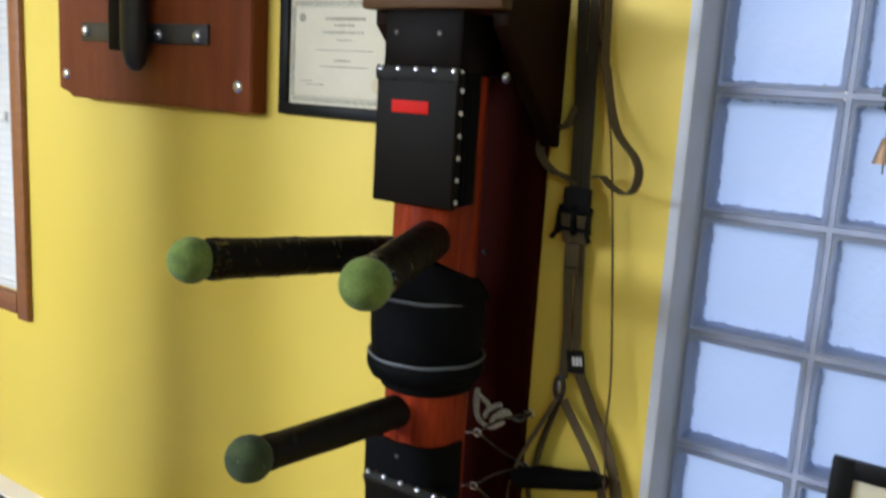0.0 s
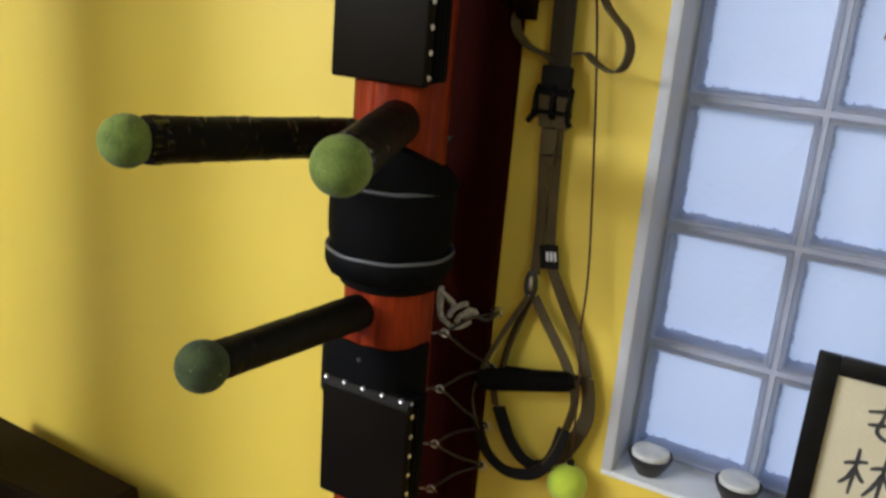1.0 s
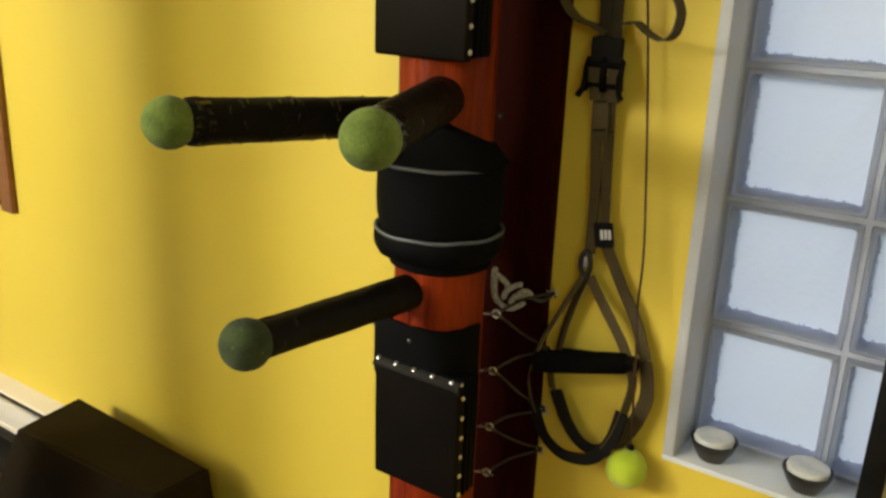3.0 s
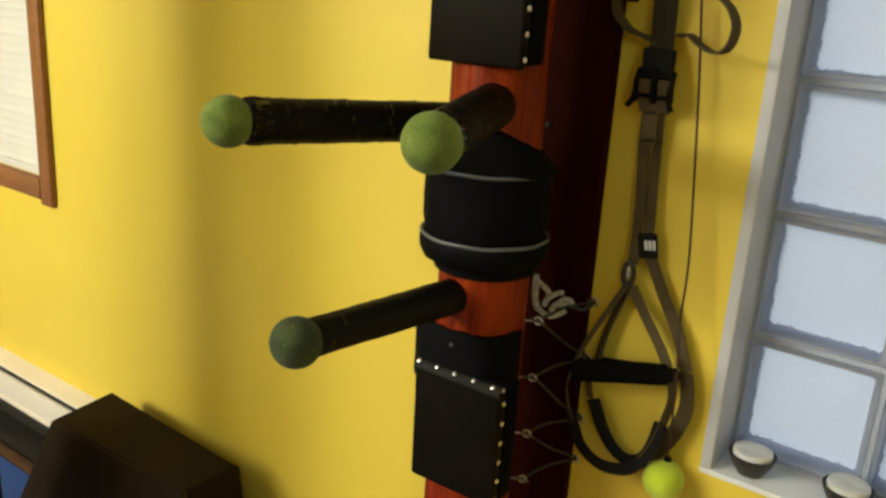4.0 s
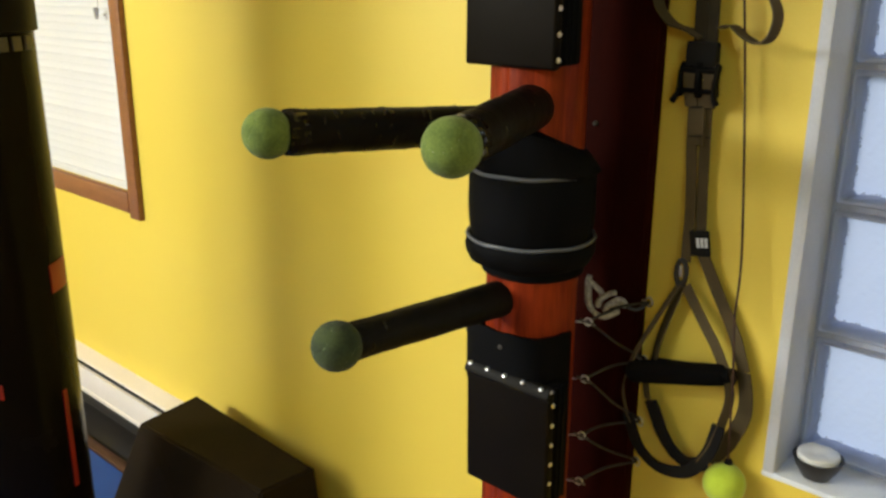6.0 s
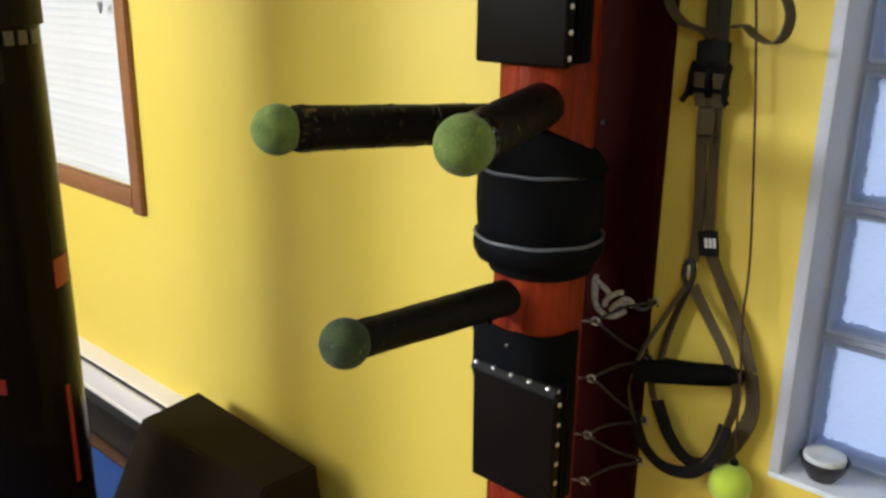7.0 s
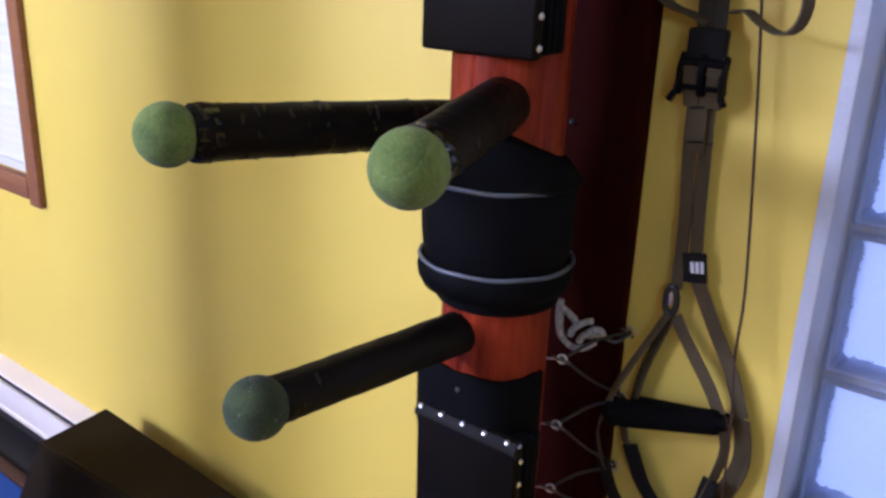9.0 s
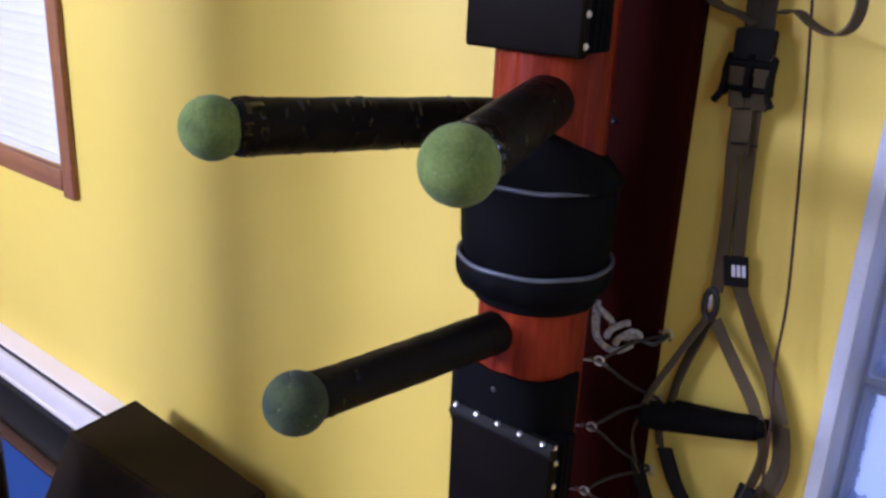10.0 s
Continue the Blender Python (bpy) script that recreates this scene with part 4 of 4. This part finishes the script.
belt_shape([(0.089, 1.246), (BR - 0.004, 1.251), (BR - 0.007, 1.262), (0.086, 1.280), (0.079, 1.302), (TR - 0.004, 1.308)], 0.024, "upper_roll", neoprene, "", flare=0.009)
for zz, rr in ((1.248, BR - 0.0025), (1.146, BR + 0.001)):
    pts = [(BX + rr * math.cos(2 * math.pi * k / 56), BYC + rr * math.sin(2 * math.pi * k / 56), zz + 0.0006 * math.sin(k * 0.9)) for k in range(57)]
    part("piping", sweep(pts, 0.0029, 8, hint=(0, 0, 1)), grey_piping, belt, "raised grey piping")

# ---- lacing between the trunk and the plank ----
lac = thing("lacing", (-0.68, 1.24, 0.70), "black elastic lacing on steel hooks beside the dummy", "lacing")


def screw_eye(p, d, r=0.0075):
    """A steel screw eye whose shank enters the wood against d."""
    p, d = Vector(p), Vector(d).normalized()
    u, v = frame_of(d)
    bm = bmesh.new()
    c = p + d * (r + 0.006)
    pts = [c + (d * math.cos(a) + v * math.sin(a)) * r for a in np.linspace(math.pi, math.pi + 5.9, 22)]
    add_sweep(bm, [p - d * 0.014, p, p + d * 0.004] + pts, 0.0016, 8)
    part("screw_eye", bm, nickel, lac)
    return c


HOOKS = [(CX + TR * math.cos(0.36), CY + TR * math.sin(0.36), z) for z in (1.006, 0.909, 0.810, 0.726)]
EYES = [(MX1 + 0.004, 1.306, z) for z in (1.013, 0.910, 0.798, 0.721)]
hk = [screw_eye(p, (0.8, 0.25, 0.12), 0.0058) for p in HOOKS]
ey = [screw_eye(p, (1, -0.35, 0.1), 0.0075) for p in EYES]
for p, q in zip(hk, HOOKS):
    bm = sweep([Vector(q) + Vector((-0.002, 0.0, 0.003)), Vector(p) + Vector((0.004, 0.001, -0.002)), Vector(p) + Vector((0.011, 0.003, -0.004))], [0.0022, 0.0027, 0.0020], 10)
    part("ferrule", bm, dull_steel, lac, "bright steel ferrule")
for i in range(4):
    a, b = hk[i], ey[i]
    mid = (a + b) / 2
    part("cord", sweep(curve([a, a + Vector((0.012, 0.02, 0.010)), mid + Vector((0, 0, 0.008)), b], 8), 0.0023, 8), cord_black, lac)
    if i < 3:
        b = ey[i + 1] + Vector((0, 0, 0.004))
        mid = (a + b) / 2
        part("cord", sweep(curve([a, a + Vector((0.01, 0.012, -0.012)), mid + Vector((0.004, 0, -0.006)), b], 8), 0.0023, 8), cord_black, lac)

# white knotted rope
rope = thing("rope_knot", (-0.73, 1.272, 0.99), "short off-white braided rope tied in a knot", "rope")
K = Vector((-0.729, 1.272, 1.0090))


def kp(u, v, y=0.0):
    """A place on the knot, in millimetres across and up from its middle."""
    return K + Vector((u * 0.001, y, v * 0.001))


def strand(*keys):
    pts = curve([kp(*k) for k in keys], 14)
    part("strand", sweep(pts, [0.0045 + 0.0006 * math.sin(i * 1.6) for i in range(len(pts))], 10), rope_white, rope)


strand((-33, 36, 0.0), (-34, 24, -0.003), (-33, 5, -0.004), (-31, -12, -0.002), (-29, -24, 0.004))
strand((-34, 30, -0.002), (-27, 29, -0.009), (-16, 24, -0.010), (-9, 15, -0.004), (-8, 6, 0.002))
strand((-29, 20, -0.004), (-27, 4, -0.010), (-22, -12, -0.011), (-12, -22, -0.011), (2, -25, -0.010), (16, -20, -0.008), (27, -10, -0.004))
strand((-13, -12, -0.002), (-7, 0, -0.008), (3, 10, -0.010), (13, 17, -0.006), (18, 17, 0.0))
strand((2, -17, -0.003), (9, -6, -0.009), (19, 4, -0.011), (28, 11, -0.009), (35, 8, -0.004), (34, 0, 0.002), (24, -2, 0.004), (12, -8, 0.0))
part("clip", sweep(curve([kp(33, 0, 0.002), kp(52, -6, 0.010), ey[0]], 8), 0.0032, 8), black_metal, rope, "black snap clip")

# ---- suspension trainer ----
st = thing("suspension_trainer", (-0.5940, 1.2968, 0.7310), "grey webbing suspension trainer with black foam handle hanging on the wall", "exercise strap")
FRONT = (0, 1, 0)


def strap(name, keys, half=0.016, mat=None, thick=0.0012, label="", hint=FRONT, steps=8, parent=None):
    return part(name, sweep(curve(keys, steps), (half, thick), hint=hint), mat or webbing, parent or st, label)


strap("strap", [(-0.6460, 1.3040, 2.1070), (-0.6330, 1.3016, 1.7510), (-0.6230, 1.3004, 1.5580), (-0.6150, 1.2944, 1.4150)], 0.0095, webbing_shaded)
strap("strap", [(-0.6230, 1.3064, 2.1060), (-0.6120, 1.3040, 1.7510), (-0.6050, 1.3016, 1.5580), (-0.5990, 1.2962, 1.4150)], 0.0095, webbing_shaded)
strap("strap", [(-0.6090, 1.3112, 2.1050), (-0.5890, 1.3052, 1.6760), (-0.5800, 1.3010, 1.6190), (-0.5620, 1.2908, 1.5610), (-0.5410, 1.2758, 1.5240), (-0.5170, 1.2620, 1.5030), (-0.4980, 1.2500, 1.4890), (-0.4870, 1.2446, 1.4670), (-0.4920, 1.2446, 1.4420), (-0.5110, 1.2548, 1.4310), (-0.5390, 1.2704, 1.4380), (-0.5640, 1.2836, 1.4510), (-0.5840, 1.2908, 1.4470)], 0.0013, thick=0.0085, hint=(0.45, 1, 0))
strap("strap", [(-0.6260, 1.2980, 1.5580), (-0.6380, 1.2968, 1.5300), (-0.6600, 1.2950, 1.5190), (-0.6820, 1.2938, 1.5020), (-0.6840, 1.2932, 1.4770), (-0.6620, 1.2932, 1.4520), (-0.6320, 1.2932, 1.4420), (-0.6120, 1.2920, 1.4330)], 0.0013, thick=0.0085, hint=(0.7, 1, 0))
part("anchor", box((-0.6580, 1.2998, 2.0980), (-0.590, WALL, 2.13), 0.004), black_metal, st)
bk = part("buckle", box((-0.630, 1.280, 1.390), (-0.582, 1.296, 1.428), 0.004), black_webbing, st, "black padded sleeve over two cam buckles")
for sx, cx in ((-1, -0.6185), (1, -0.5900)):
    for ex in (-1, 1):
        x = cx + ex * 0.0122
        part("cam_side", sweep(curve([(x, 1.284, 1.397), (x + ex * 0.001, 1.277, 1.382), (x + ex * 0.001, 1.277, 1.364), (x, 1.283, 1.352)], 6), (0.0022, 0.0055), hint=(0, 1, 0)), black_plastic, bk)
    part("cam_bar", sweep([(cx - 0.012, 1.278, 1.389), (cx + 0.012, 1.278, 1.389)], 0.0050, 10), black_plastic, bk)
    part("cam_bar", sweep([(cx - 0.012, 1.279, 1.359), (cx + 0.012, 1.279, 1.359)], 0.0034, 10), black_plastic, bk)
    part("webbing_loop", sweep(curve([(cx, 1.286, 1.400), (cx, 1.279, 1.386), (cx + sx * 0.001, 1.281, 1.372), (cx, 1.285, 1.352), (cx - sx * 0.001, 1.290, 1.335)], 6), (0.0098, 0.0014), hint=(0, 1, 0)), webbing, bk, "grey webbing threaded through the cam")
    x = cx + sx * 0.0135
    part("cam_lever", sweep(curve([(x - sx * 0.002, 1.274, 1.376), (x - sx * 0.001, 1.271, 1.364), (x + sx * 0.001, 1.270, 1.352), (x + sx * 0.007, 1.268, 1.342)], 6), [0.0034] * 12 + [0.0044] * 5 + [0.0050, 0.0034], 10), black_plastic, bk)
strap("strap", [(-0.6170, 1.2908, 1.3740), (-0.6170, 1.2968, 1.3290), (-0.6170, 1.3010, 1.2770), (-0.6110, 1.3028, 1.1830), (-0.6100, 1.3016, 1.0950)], 0.0085)
strap("strap", [(-0.5950, 1.2944, 1.3740), (-0.5980, 1.3004, 1.3290), (-0.5980, 1.3046, 1.2790), (-0.5960, 1.3070, 1.2060), (-0.5910, 1.3052, 1.1410)], 0.0085)
strap("strap", [(-0.6100, 1.2872, 1.3730), (-0.6090, 1.2920, 1.3230), (-0.6090, 1.2956, 1.2780)], 0.0120)
for zz, x0, x1, y in ((1.3335, -0.617, -0.600, 1.2895), (1.3335, -0.594, -0.587, 1.2945), (1.291, -0.617, -0.598, 1.2925), (1.291, -0.594, -0.586, 1.2975)):
    part("stitch_line", box((x0, y - 0.004, zz - 0.001), (x1, y, zz + 0.001), 0, Matrix.Translation((x0, y, zz)) @ Matrix.Rotation(radians(-8), 4, "Y") @ Matrix.Translation((-x0, -y, -zz))), black_webbing, st)
TILT_TAG = Matrix.Translation((-0.5890, 1.3016, 1.1290)) @ Matrix.Rotation(radians(-10), 4, "Y") @ Matrix.Translation((0.589, -1.3016, -1.129))
tg = part("tag", box((-0.6050, 1.2986, 1.1090), (-0.5730, 1.3040, 1.1490), 0.002, TILT_TAG), black_webbing, st, "black woven tag with pale bars")
for k in range(3):
    x = -0.591 + 0.0066 * k
    part("tag_bar", box((x - 0.0022, 1.2974, 1.123), (x + 0.0022, 1.2988, 1.138), 0, TILT_TAG), white_paint, tg)
rg = part("ring", sweep([(-0.613 + 0.008 * math.cos(a), 1.2965, 1.078 + 0.020 * math.sin(a)) for a in np.linspace(0, 2 * math.pi, 25)], 0.0044, 8, hint=FRONT), black_metal, st, "black oval locking ring")
part("ring_pin", box((-0.6160, 1.2941, 1.0720), (-0.6110, 1.2953, 1.0900), 0.0008), nickel, rg)
HL, HR = Vector((-0.6680, 1.2644, 0.9050)), Vector((-0.5190, 1.2788, 0.9400))
# straps of the front handle
strap("strap", [(-0.6140, 1.2974, 1.0600), (-0.6420, 1.2836, 0.9970), (-0.6640, 1.2704, 0.9440), (-0.6740, 1.2644, 0.9070)], 0.0080, hint=(0.75, 0.65, 0))
strap("strap", [(-0.6050, 1.2986, 1.0580), (-0.5710, 1.2938, 1.0130), (-0.5380, 1.2872, 0.9720), (-0.5140, 1.2788, 0.9350)], 0.0085)
# straps of the rear handle
strap("strap", [(-0.6100, 1.3016, 1.0610), (-0.6310, 1.3016, 0.9980), (-0.6430, 1.3010, 0.9530), (-0.6490, 1.2992, 0.9090)], 0.0085, hint=(0.6, 0.8, 0))
strap("strap", [(-0.5860, 1.3064, 1.1130), (-0.5560, 1.3076, 1.0560), (-0.5230, 1.3076, 0.9970), (-0.5010, 1.3064, 0.9410)], 0.0095)
# foot loops
strap("strap", [(-0.6740, 1.2644, 0.9070), (-0.6830, 1.2668, 0.8700), (-0.6770, 1.2704, 0.8330), (-0.6670, 1.2728, 0.8110)], 0.0085, hint=(0.9, 0.4, 0))
strap("foot_loop", [(-0.6730, 1.2716, 0.8250), (-0.6620, 1.2716, 0.7960), (-0.6460, 1.2716, 0.7690), (-0.6150, 1.2716, 0.7500), (-0.5800, 1.2716, 0.7520), (-0.5530, 1.2728, 0.7670), (-0.5290, 1.2740, 0.8060), (-0.5180, 1.2752, 0.8550)], 0.0105, black_webbing, 0.0028, "black padded foot loop", hint=(0.1, 1, 0.3))
strap("strap", [(-0.6590, 1.2956, 0.9160), (-0.6590, 1.2968, 0.8790), (-0.6520, 1.2968, 0.8470)], 0.0095, hint=(0.5, 0.8, 0))
strap("foot_loop", [(-0.6460, 1.2968, 0.8470), (-0.6340, 1.2968, 0.8220), (-0.6210, 1.2968, 0.7970), (-0.5970, 1.2956, 0.7710), (-0.5680, 1.2932, 0.7620), (-0.5410, 1.2920, 0.7740)], 0.0120, black_webbing, 0.0028, "black padded foot loop", hint=(0.1, 1, 0.3))
strap("strap", [(-0.5140, 1.2788, 0.9350), (-0.5080, 1.2800, 0.9050), (-0.5140, 1.2788, 0.8650), (-0.5260, 1.2764, 0.8180), (-0.5420, 1.2746, 0.7830)], 0.0075, hint=(-0.8, 0.6, 0))
strap("strap", [(-0.5010, 1.3052, 0.9410), (-0.4935, 1.3052, 0.9060), (-0.4930, 1.3040, 0.8700), (-0.5090, 1.3016, 0.8230), (-0.5360, 1.2968, 0.7800)], 0.0135, hint=(0.35, 0.9, 0))
hd = (HR - HL).normalized()
hlen = (HR - HL).length
grip = part("handle", sweep([HL + hd * s * hlen for s in (0.0, 0.03, 0.2, 0.5, 0.8, 0.97, 1.0)], [0.0165, 0.0185, 0.0190, 0.0180, 0.0175, 0.0165, 0.0145], 24), foam, st, "black foam grip")
part("end_cap", sweep([HL - hd * 0.006, HL + hd * 0.001], [0.011, 0.013], 16), black_plastic, grip)
part("end_cap", sweep([HR, HR + hd * 0.007], [0.013, 0.011], 16), black_plastic, grip)
BL_, BR_ = Vector((-0.6450, 1.3004, 0.9080)), Vector((-0.5130, 1.3016, 0.9300))
grip2 = part("handle", sweep([BL_.lerp(BR_, s) for s in (0.0, 0.03, 0.5, 0.97, 1.0)], [0.0125, 0.0145, 0.0145, 0.0140, 0.0125], 24), foam, st, "black foam grip")
part("end_cap", sweep([BL_ - Vector((0.006, 0, 0)), BL_ + Vector((0.001, 0, 0))], [0.011, 0.013], 16), black_plastic, grip2)

# ---- ball on a cord ----
hb = thing("hanging_ball", (-0.5050, 1.2968, 0.7200), "bright yellow tennis ball hanging on a thin brown cord", "ball")
part("tennis_ball", ball_bm((-0.5050, 1.2890, 0.7550), 0.0331, (10, 65, 40)), [felt_yellow, seam_white], hb)
part("cord", sweep(curve([(-0.6190, 1.2860, 2.3190), (-0.5990, 1.2908, 1.7270), (-0.5570, 1.2932, 1.4970), (-0.5200, 1.2896, 1.1540), (-0.5140, 1.2800, 1.0310), (-0.5030, 1.2704, 0.9550), (-0.5010, 1.2752, 0.8740), (-0.5050, 1.2944, 0.7930)], 10), 0.0019, 8), cord_brown, hb)
part("knot", lathe([(0.003, -0.006), (0.007, -0.002), (0.006, 0.004), (0.002, 0.008)], (-0.5050, 1.2956, 0.7890), 12), black_plastic, hb, "small dark knot")
part("hook", sweep([(-0.6190, 1.2860, 2.3190), (-0.600, WALL, 2.30)], 0.003, 8), nickel, hb)

# ---- bowls with candles on the sill ----
SILL = GZ0 + 0.004
for x, y in ((-0.391, 1.354), (-0.249, 1.354)):
    bowl = thing("candle_bowl", (x, y, SILL), "small black stoneware bowl with white wax on the sill", "candle bowl", "candle bowls on the sill")
    part("bowl", lathe([(0.014, 0.0), (0.020, 0.002), (0.031, 0.020), (0.0360, 0.032), (0.0368, 0.0355), (0.0345, 0.0362), (0.032, 0.030), (0.022, 0.014), (0.005, 0.009)], (x, y, SILL), 36), bowl_black, bowl)
    wx = lathe([(0.012, 0.016), (0.029, 0.027), (0.0312, 0.037), (0.0300, 0.0415), (0.0240, 0.0432), (0.012, 0.0425), (0.002, 0.0415)], (x, y, SILL), 36)
    for v in wx.verts:
        v.co.z += 0.0022 * noise.noise((v.co.x * 60, v.co.y * 60, 1.5)) if v.co.z > SILL + 0.03 else 0.0
    part("candle", wx, wax, bowl, "white candle wax")

# ---- framed calligraphy on the sill ----
cal = thing("framed_calligraphy", (-0.03, 1.32, SILL), "black framed brush calligraphy standing on the sill", "picture")
lean = Matrix.Translation((0, 1.335, SILL)) @ Matrix.Rotation(radians(-6), 4, "X")


def leaning(lo, hi, bevel=0.0):
    return box(lo, hi, bevel, lean)


FX0, FX1, FH, FB = -0.178, 0.092, 0.280, 0.032
part("frame_stile", leaning((FX0, -0.009, 0), (FX0 + FB, 0.009, FH), 0.002), frame_black, cal)
part("frame_stile", leaning((FX1 - FB, -0.009, 0), (FX1, 0.009, FH), 0.002), frame_black, cal)
part("frame_rail", leaning((FX0 + FB, -0.0088, FH - FB + 0.004), (FX1 - FB, 0.009, FH), 0.002), frame_black, cal)
part("frame_rail", leaning((FX0 + FB, -0.0088, 0), (FX1 - FB, 0.009, FB - 0.004), 0.002), frame_black, cal)
part("sheet", leaning((FX0 + FB, 0.001, FB - 0.004), (FX1 - FB, 0.005, FH - FB + 0.004)), paper, cal, "pale paper")
part("backing", leaning((FX0 + 0.006, 0.0055, 0.004), (FX1 - 0.006, 0.0085, FH - 0.004)), frame_black, cal)


def brush(keys, w):
    """A brush stroke on the sheet: points of (x, z), widest in its middle."""
    pts = curve([(x - 0.012, 0.0, z + 0.004) for x, z in keys], 5)
    bm = bmesh.new()
    a, b = [], []
    n = len(pts)
    for i, p in enumerate(pts):
        d = (pts[min(i + 1, n - 1)] - pts[max(i - 1, 0)]).normalized()
        s = Vector((-d.z, 0, d.x)) * w * (0.45 + 0.55 * math.sin(math.pi * (0.12 + 0.8 * i / (n - 1))))
        a.append([bm.verts.new(p + s + Vector((0, y, 0))) for y in (0.0004, 0.0011)])
        b.append([bm.verts.new(p - s + Vector((0, y, 0))) for y in (0.0004, 0.0011)])
    for i in range(n - 1):
        bm.faces.new((a[i][0], a[i + 1][0], b[i + 1][0], b[i][0]))
        bm.faces.new((a[i][0], a[i][1], a[i + 1][1], a[i + 1][0]))
        bm.faces.new((b[i][0], b[i + 1][0], b[i + 1][1], b[i][1]))
    bmesh.ops.transform(bm, matrix=lean, verts=bm.verts)
    part("brush_stroke", bm, ink, cal)


for keys in ([(-0.085, 0.205), (-0.055, 0.212), (-0.02, 0.214)], [(-0.062, 0.228), (-0.064, 0.20), (-0.068, 0.178), (-0.05, 0.168), (-0.03, 0.176)],
             [(-0.082, 0.186), (-0.06, 0.190), (-0.035, 0.196)], [(-0.035, 0.222), (-0.036, 0.19), (-0.03, 0.165), (-0.008, 0.158)],
             [(-0.108, 0.120), (-0.085, 0.126), (-0.062, 0.130)], [(-0.083, 0.148), (-0.084, 0.12), (-0.088, 0.075)], [(-0.084, 0.122), (-0.095, 0.100), (-0.110, 0.088)], [(-0.084, 0.118), (-0.072, 0.104), (-0.062, 0.098)],
             [(-0.056, 0.122), (-0.03, 0.128), (-0.002, 0.132)], [(-0.028, 0.152), (-0.030, 0.12), (-0.034, 0.066)], [(-0.030, 0.122), (-0.044, 0.096), (-0.060, 0.078)], [(-0.030, 0.120), (-0.012, 0.098), (0.008, 0.084)]):
    if keys[-1][1] < 0.14:
        keys = [(-0.085 + (x + 0.085) * 0.68, z) for x, z in keys]
    brush(keys, 0.0032)

# ---- hanging bell ----
bell = thing("hanging_bell", (-0.150, 1.335, 1.46), "two small copper bells with a green bead hanging in the window", "bell")
bx, by = -0.170, 1.345
for dx, dz in ((0.0, 0.0), (0.030, -0.046)):
    cup = part("bell", lathe([(0.0145, 0.0), (0.0135, 0.004), (0.0095, 0.02), (0.006, 0.034), (0.002, 0.038), (0.001, 0.036), (0.005, 0.030), (0.011, 0.004), (0.0125, 0.0)], (bx + dx, by, 1.508 + dz), 24, caps=False), brass, bell)
    part("clapper", sweep([(bx + dx, by, 1.535 + dz), (bx + dx + 0.001, by, 1.494 + dz)], 0.0012, 6), black_metal, cup)
part("cord", sweep(curve([(bx + 0.030, by, 1.499), (bx + 0.026, by, 1.545), (bx + 0.008, by, 1.600), (bx + 0.003, by, 1.66)], 6), 0.0012, 6), black_webbing, bell)
part("cord", sweep([(bx, by, 1.545), (bx, by, 1.585), (bx + 0.002, by, 2.00)], 0.0012, 6), black_webbing, bell)
part("bead", lathe([(0.003, 0.0), (0.010, 0.006), (0.008, 0.020), (0.003, 0.030)], (bx, by, 1.578), 12), green_leaf, bell, "green bead")
part("leaf", box((bx - 0.014, by - 0.002, 1.600), (bx + 0.010, by + 0.002, 1.618), 0.0015), green_leaf, bell, "small green leaf")
